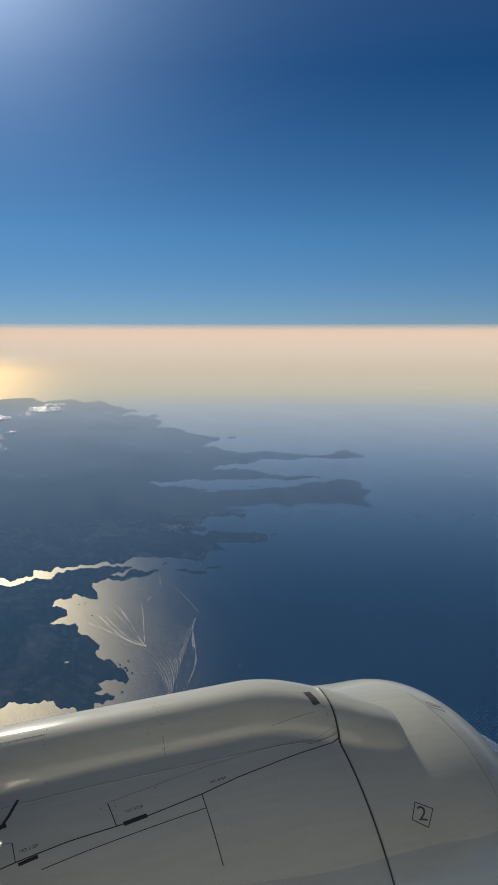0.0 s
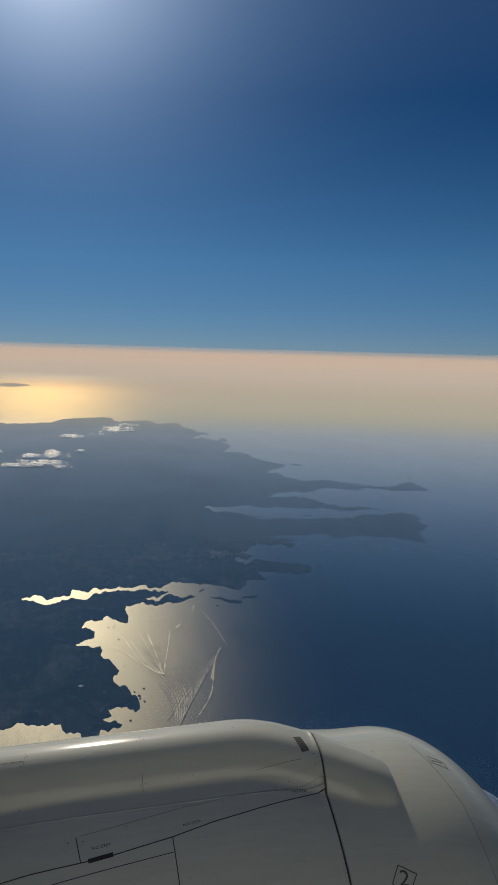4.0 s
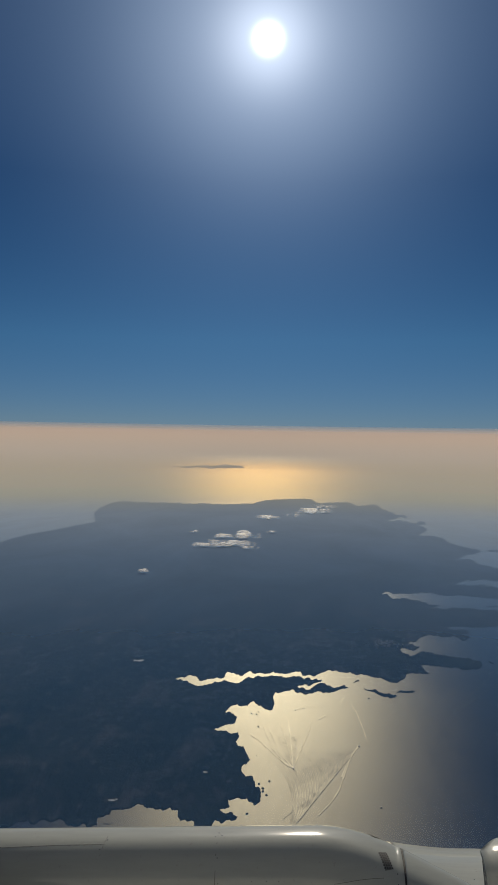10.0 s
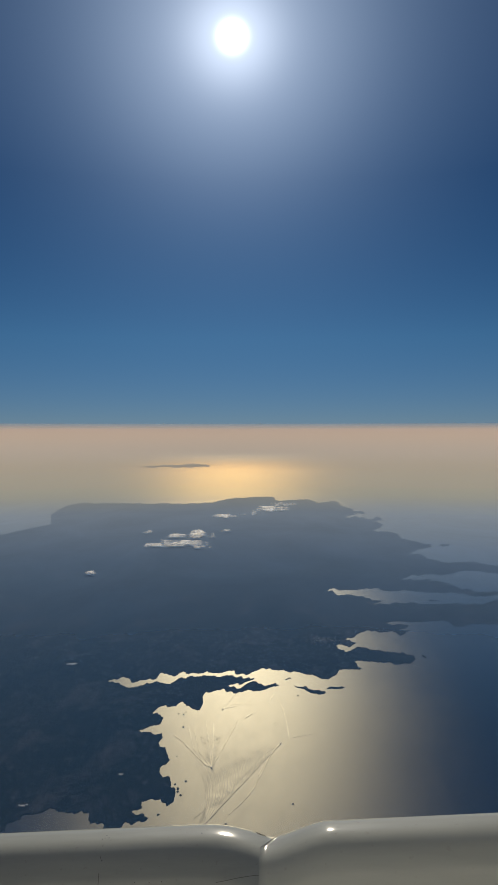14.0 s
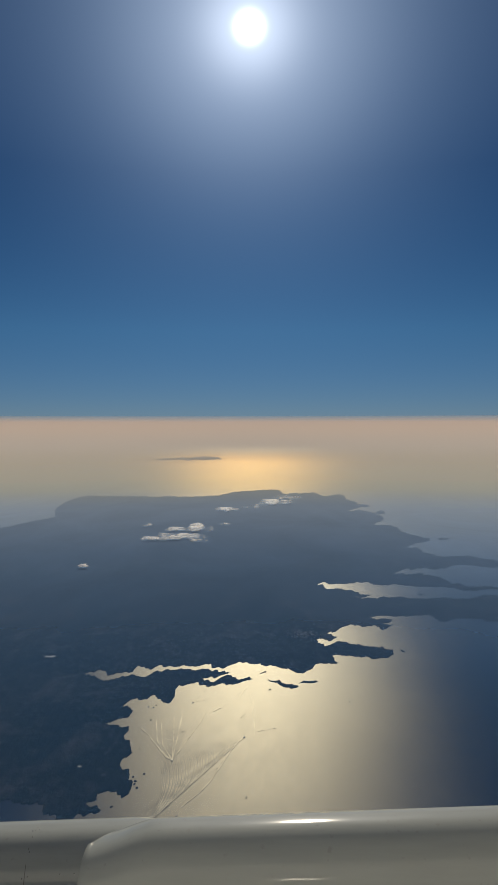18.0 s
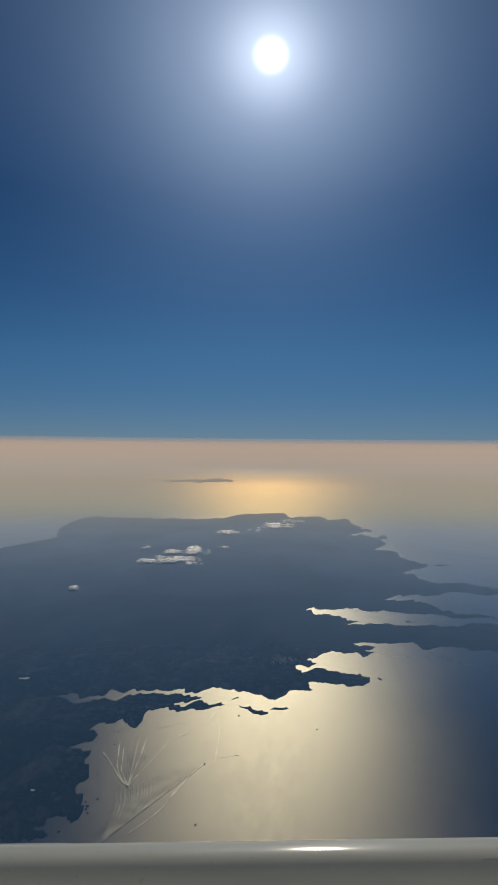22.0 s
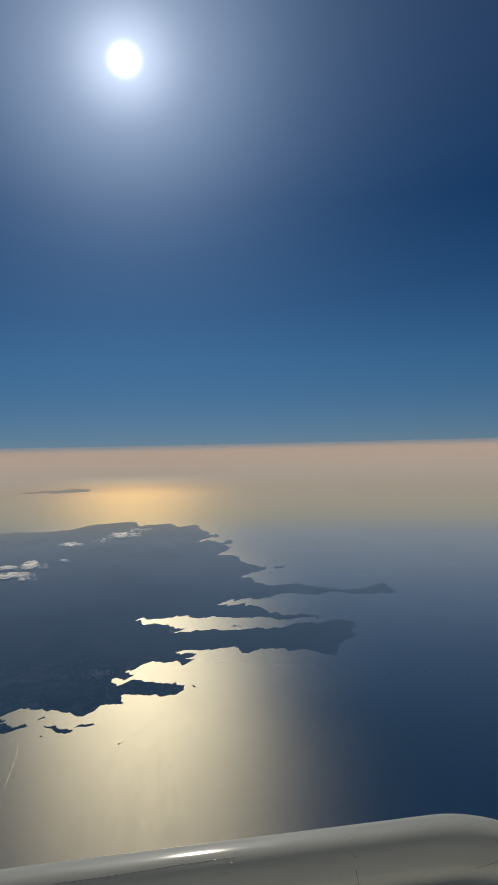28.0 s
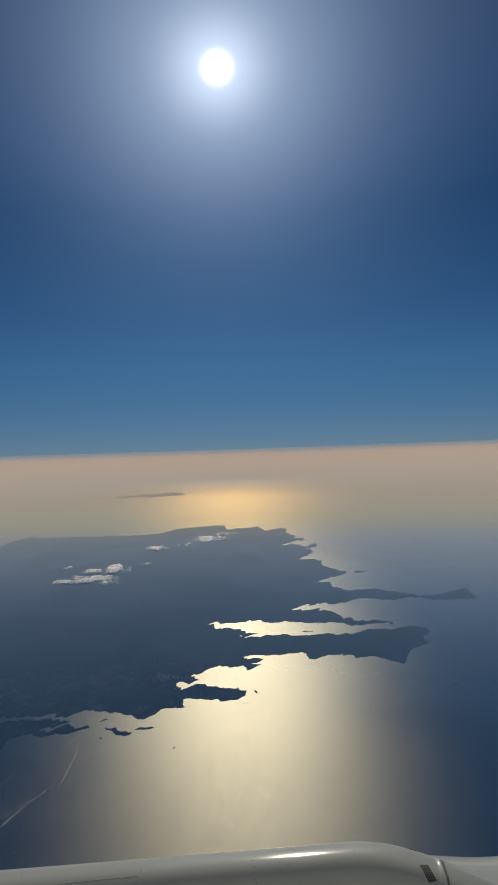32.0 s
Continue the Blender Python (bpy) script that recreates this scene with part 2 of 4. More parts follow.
def m_haze():
    """Haze painted on a sheet: almost clear below the aircraft, thick and peach-coloured towards the horizon."""
    a = Mat("haze painted by distance")
    a.n.remove(a.bsdf)
    geo = a.n.new("ShaderNodeNewGeometry")
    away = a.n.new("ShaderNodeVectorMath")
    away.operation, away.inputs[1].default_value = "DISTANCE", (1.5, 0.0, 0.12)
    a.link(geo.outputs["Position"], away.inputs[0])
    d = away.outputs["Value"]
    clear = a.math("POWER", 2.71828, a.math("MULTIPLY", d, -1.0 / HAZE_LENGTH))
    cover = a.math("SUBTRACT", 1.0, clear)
    # tint by distance stands in for blue and peach air light
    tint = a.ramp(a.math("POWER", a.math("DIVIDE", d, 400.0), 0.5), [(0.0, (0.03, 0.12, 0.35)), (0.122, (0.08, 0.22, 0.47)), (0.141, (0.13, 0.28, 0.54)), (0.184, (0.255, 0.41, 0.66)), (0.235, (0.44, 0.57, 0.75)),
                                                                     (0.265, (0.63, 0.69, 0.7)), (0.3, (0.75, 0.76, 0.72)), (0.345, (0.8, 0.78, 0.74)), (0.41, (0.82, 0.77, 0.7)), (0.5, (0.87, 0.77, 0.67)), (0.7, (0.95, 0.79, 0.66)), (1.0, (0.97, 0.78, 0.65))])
    wisps = a.noise(0.7, 6, 0.62, a.coords((0.7, 0.3, 1.0)), 0.5)
    diffuse = a.n.new("ShaderNodeBsdfDiffuse")
    a.link(tint, diffuse.inputs["Color"])
    under = a.n.new("ShaderNodeBsdfTranslucent")
    # warm light through thicker haze is painted into the underside, brightening the far sea
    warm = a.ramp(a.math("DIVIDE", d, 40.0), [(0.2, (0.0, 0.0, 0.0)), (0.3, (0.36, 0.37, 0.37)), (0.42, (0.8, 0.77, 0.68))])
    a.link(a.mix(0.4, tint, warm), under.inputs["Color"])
    scatter = a.n.new("ShaderNodeAddShader")
    a.link(diffuse.outputs[0], scatter.inputs[0])
    a.link(under.outputs[0], scatter.inputs[1])
    trans = a.n.new("ShaderNodeBsdfTransparent")
    # gold painted into the clear part, so the far glint looks reddened
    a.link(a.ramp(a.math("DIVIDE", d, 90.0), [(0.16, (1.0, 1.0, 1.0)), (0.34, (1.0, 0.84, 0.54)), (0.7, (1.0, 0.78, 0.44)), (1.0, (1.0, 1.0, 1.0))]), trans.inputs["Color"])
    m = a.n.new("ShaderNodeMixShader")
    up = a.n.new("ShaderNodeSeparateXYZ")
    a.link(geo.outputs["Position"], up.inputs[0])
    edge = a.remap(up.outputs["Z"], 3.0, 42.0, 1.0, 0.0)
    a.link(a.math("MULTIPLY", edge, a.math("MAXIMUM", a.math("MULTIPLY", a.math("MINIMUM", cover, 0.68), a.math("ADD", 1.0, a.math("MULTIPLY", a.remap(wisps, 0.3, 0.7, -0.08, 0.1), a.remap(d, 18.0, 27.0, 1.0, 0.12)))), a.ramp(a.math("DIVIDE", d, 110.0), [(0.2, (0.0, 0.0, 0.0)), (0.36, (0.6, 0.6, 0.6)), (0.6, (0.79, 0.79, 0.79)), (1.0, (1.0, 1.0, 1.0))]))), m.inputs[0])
    a.link(trans.outputs[0], m.inputs[1])
    a.link(scatter.outputs[0], m.inputs[2])
    a.link(m.outputs[0], a.out.inputs["Surface"])
    return a.m


def m_cloud():
    """White cloud, dense in its middle and frayed to nothing at the rim, with the sun shining through it."""
    a = Mat("cumulus cloud")
    a.n.remove(a.bsdf)
    top = a.n.new("ShaderNodeBsdfDiffuse")
    top.inputs["Color"].default_value = (0.84, 0.79, 0.7, 1)
    # normals bent upward to shade the lumps evenly, standing in for many scatterings
    geo = a.n.new("ShaderNodeNewGeometry")
    soft = a.n.new("ShaderNodeVectorMath")
    soft.inputs[1].default_value = (0.0, 0.1, 0.6)
    a.link(geo.outputs["Normal"], soft.inputs[0])
    even = a.n.new("ShaderNodeVectorMath")
    even.operation = "NORMALIZE"
    a.link(soft.outputs[0], even.inputs[0])
    a.link(even.outputs[0], top.inputs["Normal"])
    thin = a.n.new("ShaderNodeBsdfTranslucent")
    thin.inputs["Color"].default_value = (0.9, 0.86, 0.8, 1)
    body = a.n.new("ShaderNodeAddShader")
    a.link(top.outputs[0], body.inputs[0])
    a.link(thin.outputs[0], body.inputs[1])
    dens = a.n.new("ShaderNodeAttribute")
    dens.attribute_name = "cloud_thickness"
    frayed = a.math("ADD", dens.outputs["Fac"], a.remap(a.noise(13, 5, 0.62, a.coords((1.0, 0.6, 1.0))), 0.3, 0.7, -0.3, 0.24))
    clear = a.n.new("ShaderNodeBsdfTransparent")
    m = a.n.new("ShaderNodeMixShader")
    r = a.n.new("ShaderNodeMapRange")
    r.interpolation_type = "SMOOTHSTEP"
    r.inputs[1].default_value, r.inputs[2].default_value, r.inputs[4].default_value = 0.1, 1.1, 0.56
    a.link(frayed, r.inputs[0])
    a.link(r.outputs[0], m.inputs[0])
    a.link(clear.outputs[0], m.inputs[1])
    a.link(body.outputs[0], m.inputs[2])
    a.link(m.outputs[0], a.out.inputs["Surface"])
    return a.m


HAZE_LENGTH = 18.5
SEA = m_water("sea water", (0.003, 0.012, 0.036), (0.005, 0.02, 0.055), 0.388, 0.268)
WAKE = m_water("churned water and bright crests", (0.05, 0.06, 0.085), (0.08, 0.09, 0.11), 0.45, 0.75)
# darker copy of the sea paints shaded wave troughs and the slick
WAKE_DARK = m_water("sea water painted darker", (0.004, 0.014, 0.04), (0.006, 0.02, 0.06), 0.365, 0.185)
LAND, HAZE, CLOUD = m_land(), m_haze(), m_cloud()
# the nacelle is white; its backlit grey is put into this colour
PAINT = m_paint("white aircraft paint toned to shade", (0.385, 0.415, 0.39))
PAINT_WHITE = m_paint("bright white paint", (0.82, 0.81, 0.78))
PAINT_GREY = m_paint("grey wing paint", (0.13, 0.14, 0.135))
METAL = m_metal()
SEAM_FAINT = m_plain("painted-over seam", (0.13, 0.135, 0.12), 0.6)
SEAM = m_plain("dark seam sealant", (0.035, 0.035, 0.035), 0.7)
BLACK = m_plain("black rubber", (0.015, 0.015, 0.016), 0.55)
INK = m_plain("stencil ink", (0.05, 0.05, 0.05), 0.6)
RIVET = m_plain("bright rivet", (0.75, 0.75, 0.72), 0.25, 1.0)
PLASTER = m_plain("pale plaster", (0.12, 0.115, 0.105), 0.9)
FOAM = m_plain("wake foam", (0.55, 0.56, 0.56), 0.5)


# ---- helpers for building ----
def mesh_from(name, verts, faces, material, smooth=True):
    me = bpy.data.meshes.new(name)
    me.from_pydata([tuple(v) for v in verts], [], faces)
    me.update()
    me.materials.append(material)
    if smooth:
        me.polygons.foreach_set("use_smooth", [True] * len(me.polygons))
    return me


def part(name, me, parent, label=""):
    ob = new(name, me)
    ob.parent = parent
    if label:
        tagged(ob, label)
    return ob


def grid_faces(nu, nv, closed=False):
    out = []
    for i in range(nu - 1):
        for j in range(nv - (0 if closed else 1)):
            k = (j + 1) % nv
            out.append((i * nv + j, (i + 1) * nv + j, (i + 1) * nv + k, i * nv + k))
    return out


# ---- sea ----
ring_r = [0.0] + [1.5 * 1.22 ** i for i in range(41)]
sv, sf, SEG = [(1.45, 0.0, 0.0)], [], 128
for r in ring_r[1:]:
    r = min(r, 4700.0)
    sv += [(1.45 + r * math.cos(a), r * math.sin(a), 0.0) for a in (2 * math.pi * k / SEG for k in range(SEG))]
for k in range(SEG):
    sf.append((0, 1 + k, 1 + (k + 1) % SEG))
for i in range(len(ring_r) - 2):
    for k in range(SEG):
        a, b = 1 + i * SEG, 1 + (i + 1) * SEG
        sf.append((a + k, b + k, b + (k + 1) % SEG, a + (k + 1) % SEG))
tagged(new("sea", mesh_from("sea", sv, sf, SEA)), "deep blue open sea glittering gold towards the sun", "sea", kind="structure")

# painted haze sheet over the sea, rim raised to fit the camera's horizon line
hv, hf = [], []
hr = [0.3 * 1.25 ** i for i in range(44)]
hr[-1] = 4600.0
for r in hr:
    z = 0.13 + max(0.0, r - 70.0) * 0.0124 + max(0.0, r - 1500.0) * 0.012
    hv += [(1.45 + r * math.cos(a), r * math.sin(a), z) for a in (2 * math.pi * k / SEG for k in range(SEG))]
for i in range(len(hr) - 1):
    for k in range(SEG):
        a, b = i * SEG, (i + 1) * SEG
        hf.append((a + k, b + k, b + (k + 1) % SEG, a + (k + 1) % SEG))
tagged(new("backdrop_haze", mesh_from("backdrop_haze", hv, hf, HAZE)), "sheet painted as thin peach haze over the sea towards the horizon", "haze", kind="structure")

# ---- land: coastline plan, from the far west coast round to the near bays ----
FAR_COAST = [(-6.40, 13.65), (-6.10, 14.18), (-5.85, 14.89), (-5.47, 15.42), (-5.38, 16.80), (-5.06, 18.23), (-4.80, 19.73), (-4.59, 20.22), (-5.44, 22.45), (-5.61, 23.94), (-5.68, 26.40), (-4.56, 26.45), (-3.35, 26.05), (-2.27, 26.33), (-1.18, 26.61), (-0.87, 28.16), (-0.15, 28.88)]
EAST_BAYS = [(0.60, 28.77), (1.15, 27.88), (1.92, 27.85), (2.88, 27.07), (3.12, 25.13), (3.34, 24.87), (3.12, 24.38), (3.40, 24.11), (3.53, 23.38), (3.16, 23.00), (2.71, 22.04), (3.11, 22.23), (3.38, 22.46), (3.55, 21.52), (3.79, 22.04), (3.81, 21.30), (3.56, 21.09), (3.76, 20.38), (3.57, 19.69), (3.27, 19.07), (3.76, 18.30), (3.83, 17.40), (4.03, 16.90), (4.27, 16.58), (4.20, 16.09), (3.89, 15.93), (3.50, 15.34), (3.83, 15.19), (3.90, 14.69)]
LONG_CAPE = [(4.00, 14.15), (4.57, 14.29), (4.73, 14.00), (5.02, 13.70), (4.79, 13.63), (5.21, 13.42), (5.63, 13.57), (5.95, 13.99), (6.11, 13.83), (5.99, 13.21), (5.76, 12.92), (5.08, 13.22), (4.68, 13.08), (4.16, 13.36), (3.94, 13.02), (3.56, 12.84), (3.19, 12.71), (3.06, 12.54), (3.53, 12.45), (3.77, 12.21), (3.82, 11.63), (3.96, 11.56), (4.31, 11.50), (4.39, 11.24), (4.32, 11.14), (3.77, 11.31), (3.14, 11.51), (2.66, 11.68), (2.22, 11.60), (1.88, 11.54), (2.06, 11.16), (2.23, 11.24), (2.58, 10.89), (2.36, 10.79), (2.70, 10.66)]
HEADLAND = [(3.11, 10.76), (3.48, 10.62), (3.79, 10.75), (4.26, 10.88), (4.69, 11.11), (4.83, 10.93), (4.82, 10.67), (4.69, 10.52), (4.78, 10.10), (4.51, 9.68), (4.35, 9.28), (4.30, 9.15), (4.15, 9.26), (4.01, 9.42), (3.72, 9.52), (3.65, 9.42), (3.52, 9.53), (3.35, 9.53), (3.25, 9.40), (3.19, 9.58), (3.06, 9.69), (2.73, 9.66), (2.51, 9.64), (2.54, 9.44), (2.71, 9.47), (2.66, 9.31), (2.56, 9.25), (2.70, 9.15), (2.52, 8.94), (2.51, 9.11), (2.24, 9.23), (2.06, 9.11), (1.94, 8.79), (2.05, 8.64), (1.96, 8.54), (1.81, 8.52), (1.88, 8.32), (2.04, 8.45)]
HOOK = [(2.19, 8.38), (2.43, 8.24), (2.48, 8.34), (2.60, 8.18), (2.59, 7.94), (2.52, 7.84), (2.33, 7.85), (2.11, 7.92), (1.96, 7.91), (2.04, 7.68), (1.95, 7.64), (1.80, 7.64), (1.78, 7.50), (1.68, 7.41)]
LAGOON = [(1.63, 7.39), (1.43, 7.51), (1.33, 7.56), (1.17, 7.62), (1.01, 7.55), (0.85, 7.50), (0.74, 7.57), (0.49, 7.44), (0.14, 7.35), (0.13, 7.22), (-0.04, 7.20), (-0.22, 7.29), (-0.30, 7.18), (-0.17, 7.04), (-0.01, 7.03), (0.14, 7.15), (0.26, 7.19), (0.45, 7.34), (0.70, 7.43), (0.96, 7.42), (1.02, 7.34), (1.01, 7.25), (0.87, 7.21), (0.80, 7.14), (0.88, 7.06), (1.00, 7.19), (1.12, 7.15), (1.27, 7.11), (1.13, 6.97), (0.94, 6.90), (0.86, 6.92), (0.78, 7.01), (0.61, 6.98), (0.59, 6.86), (0.65, 6.68), (0.64, 6.50), (0.57, 6.46)]
ROCKY_BAY = [(0.51, 6.49), (0.46, 6.61), (0.40, 6.58), (0.38, 6.50), (0.27, 6.49), (0.24, 6.38), (0.33, 6.28), (0.33, 6.13), (0.28, 6.08), (0.20, 5.97), (0.31, 5.95), (0.39, 5.90), (0.42, 5.82), (0.40, 5.71), (0.44, 5.61), (0.51, 5.53), (0.54, 5.49), (0.47, 5.34), (0.51, 5.24), (0.58, 5.15), (0.63, 4.99), (0.64, 4.86), (0.61, 4.81), (0.55, 4.85), (0.45, 4.85), (0.46, 4.75), (0.42, 4.68), (0.53, 4.61), (0.52, 4.57), (0.41, 4.55), (0.39, 4.46)]
NEAR_BAYS = [(0.36, 4.18), (0.31, 4.25), (0.30, 4.41), (0.27, 4.52), (0.20, 4.55), (0.12, 4.65), (0.03, 4.64), (-0.12, 4.64), (-0.21, 4.58), (-0.20, 4.53), (-0.26, 4.50), (-0.23, 4.41), (-0.31, 4.40), (-0.36, 4.37), (-0.43, 4.39), (-0.45, 4.44), (-0.53, 4.43), (-0.59, 4.41), (-0.60, 4.38), (-0.80, 4.33)]
WEST = [(-1.6, 3.7), (-3.2, 3.7), (-9.0, 9.0), (-9.0, 11.5)]
MAINLAND = FAR_COAST + EAST_BAYS + LONG_CAPE + HEADLAND + HOOK + LAGOON + ROCKY_BAY + NEAR_BAYS + WEST
ISLETS = [
    ([(1.372, 7.088), (1.489, 7.100), (1.594, 7.042), (1.664, 6.947), (1.639, 6.895), (1.539, 6.936), (1.477, 7.030)], 0.012),
    ([(1.633, 7.037), (1.705, 7.100), (1.838, 7.081), (1.766, 7.004), (1.689, 7.044)], 0.012),
    ([(3.102, 10.940), (3.236, 11.027), (3.366, 11.004), (3.230, 10.918)], 0.012),
    ([(4.363, 16.471), (4.472, 16.616), (4.544, 16.428), (4.427, 16.205)], 0.012),
    ([(6.100, 14.217), (6.225, 14.389), (6.342, 14.364), (6.181, 14.134)], 0.012),
    ([(2.628, 8.132), (2.684, 8.084), (2.667, 8.047), (2.633, 8.091)], 0.012),
    ([(4.409, 11.278), (4.454, 11.310), (4.474, 11.187), (4.416, 11.119)], 0.012),
    ([(1.391, 6.901), (1.434, 6.867), (1.425, 6.842), (1.404, 6.858)], 0.012),
    ([(1.307, 7.306), (1.332, 7.334), (1.383, 7.327), (1.351, 7.285)], 0.012),
    ([(-10.3, 59.2), (-8.5, 62.0), (-6.5, 64.5), (-5.2, 63.0), (-4.6, 58.5), (-5.2, 55.6), (-7.5, 56.8)], 0.08),
]


def value_noise(x, y, seed):
    xi, yi = np.floor(x).astype(np.int64), np.floor(y).astype(np.int64)
    fx, fy = x - xi, y - yi
    fx, fy = fx * fx * (3 - 2 * fx), fy * fy * (3 - 2 * fy)

    def h(a, b):
        n = (a * 374761393 + b * 668265263 + seed * 974711) & 0x7FFFFFFF
        n = ((n ^ (n >> 13)) * 1274126177) & 0x7FFFFFFF
        return ((n ^ (n >> 16)) & 0xFFFF) / 65535.0

    return (h(xi, yi) * (1 - fx) + h(xi + 1, yi) * fx) * (1 - fy) + (h(xi, yi + 1) * (1 - fx) + h(xi + 1, yi + 1) * fx) * fy


def fbm(x, y, seed, octaves=5):
    s, a, f, t = 0.0, 1.0, 1.0, 0.0
    for o in range(octaves):
        s = s + a * value_noise(x * f, y * f, seed + o * 17)
        t, a, f = t + a, a * 0.52, f * 2.03
    return s / t


def inside_distance(px, py, poly):
    """Signed distance to a closed outline, positive inside."""
    q = np.array(poly)
    best = np.full(px.shape, 1e9)
    inside = np.zeros(px.shape, bool)
    for (x0, y0), (x1, y1) in zip(q, np.roll(q, -1, 0)):
        dx, dy = x1 - x0, y1 - y0
        t = np.clip(((px - x0) * dx + (py - y0) * dy) / max(1e-12, dx * dx + dy * dy), 0, 1)
        best = np.minimum(best, (px - x0 - t * dx) ** 2 + (py - y0 - t * dy) ** 2)
        if y0 != y1:
            inside ^= ((y0 > py) != (y1 > py)) & (px < x0 + (py - y0) * dx / dy)
    return np.where(inside, 1, -1) * np.sqrt(best)


def land_mesh(name, poly, px, py, top, reach):
    """Terrain over the grid px, py whose shore follows the outline; hills rise inland."""
    far = np.hypot(px - 1.45, py)
    wob = 0.0032 * far
    qx = px + wob * (fbm(px / (wob * 4), py / (wob * 7), 3, 5) - 0.5) * 4.0
    qy = py + wob * (fbm(px / (wob * 4), py / (wob * 7), 51, 5) - 0.5) * 7.0
    fine = 0.0022 * far
    qx = qx + fine * (fbm(px / (fine * 4), py / (fine * 9), 23, 4) - 0.5) * 5.0
    qy = qy + fine * (fbm(px / (fine * 4), py / (fine * 9), 77, 4) - 0.5) * 9.0
    qx = qx + 0.0042 * far * (fbm(px / (0.0045 * far), py / (0.009 * far), 211, 3) - 0.5)
    qy = qy + 0.0028 * far ** 2 * (fbm(px / (0.017 * far), py / (0.005 * far ** 2), 131, 3) - 0.5)
    d = inside_distance(qx, qy, poly)
    hills = fbm(px * 1.1, py * 0.8, 9, 6)
    rise = np.clip(d / reach, 0, 1)
    z = np.where(d > 0, np.minimum(d * 0.35, 0.004) + top * rise * (0.12 + np.clip(hills - 0.3, 0, 1) ** 1.3 * 2.4), np.maximum(d * 0.35, -0.02))
    nu, nv = px.shape
    keep = d > -0.25 * np.maximum(0.15, far * 0.05)
    index = -np.ones(px.shape, int)
    index[keep] = np.arange(keep.sum())
    verts = np.stack([px[keep], py[keep], z[keep]], 1)
    quad = keep[:-1, :-1] & keep[1:, :-1] & keep[1:, 1:] & keep[:-1, 1:]
    faces = np.stack([index[:-1, :-1][quad], index[1:, :-1][quad], index[1:, 1:][quad], index[:-1, 1:][quad]], 1)
    return mesh_from(name, verts.tolist(), faces.tolist(), LAND)


# fine where the shore is near, coarser with distance
inv = np.linspace(1 / 3.7, 1 / 29.0, 520)
bear = np.linspace(radians(40), radians(-32), 1000)
B, I = np.meshgrid(bear, inv)
gx, gy = 1.2 - np.sin(B) / I / np.cos(B), 1 / I
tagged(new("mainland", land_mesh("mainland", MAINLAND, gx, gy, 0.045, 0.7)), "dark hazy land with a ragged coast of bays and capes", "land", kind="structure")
ISLET_TAGS = ("small dark rocky islet in bright water", "islet")
for poly, top in ISLETS:
    a = np.array(poly)
    lo, hi = a.min(0), a.max(0)
    pad = (hi - lo) * 0.25
    u, v = np.meshgrid(np.linspace(lo[0] - pad[0], hi[0] + pad[0], 44), np.linspace(hi[1] + pad[1], lo[1] - pad[1], 30))
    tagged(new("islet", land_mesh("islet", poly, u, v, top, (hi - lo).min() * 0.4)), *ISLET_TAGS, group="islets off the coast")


# ---- clouds ----
PLAN = 1.06


def cloud(x, y, sx, sy, sz, seed, lumps, base=0.16):
    """Small cumulus with a flat base; x, y is where it stands over the ground as seen from the aircraft."""
    u, v = np.meshgrid(np.linspace(-1.5, 1.5, 20 + 9 * lumps), np.linspace(-1.6, 1.6, 44), indexing="ij")
    body = fbm(u * lumps * 0.28 + seed * 7, v * 1.3 + seed, seed, 3) - 0.5
    puffs = np.abs(fbm(u * lumps * 0.6 + seed * 3, v * 4.0, seed + 40, 5) - 0.5)
    dens = np.clip(0.75 - 0.6 * (u * u + v * v) + 2.8 * body - 1.0 * puffs, 0, 1)
    high = sz * 0.8 * np.sqrt(dens) * (1.0 - 1.1 * puffs)
    top = np.stack([u * sx, v * sy, high], -1).reshape(-1, 3)
    low = np.stack([u * sx, v * sy, -0.12 * high - 0.001], -1).reshape(-1, 3)
    nu, nv = u.shape
    faces = grid_faces(nu, nv)
    faces = [f for f in faces if dens.flat[f[0]] + dens.flat[f[1]] + dens.flat[f[2]] + dens.flat[f[3]] > 0]
    n = nu * nv
    me = mesh_from("cloud", np.concatenate([top, low]).tolist(), faces + [tuple(n + i for i in reversed(f)) for f in faces], CLOUD)
    layer = me.attributes.new("cloud_thickness", "FLOAT", "POINT")
    layer.data.foreach_set("value", np.concatenate([dens.ravel(), dens.ravel()]).astype(np.float32))
    bm = bmesh.new()
    bm.from_mesh(me)
    bmesh.ops.delete(bm, geom=[w for w in bm.verts if not w.link_faces], context="VERTS")
    bm.to_mesh(me)
    bm.free()
    ob = tagged(new("cloud", me), "small white fair-weather cloud over hazy land", "cloud", group="clouds over the land")
    k = 1 - base / 2.2
    ob.location = (1.25 + (PLAN * x - 1.25) * k, PLAN * y * k, base)


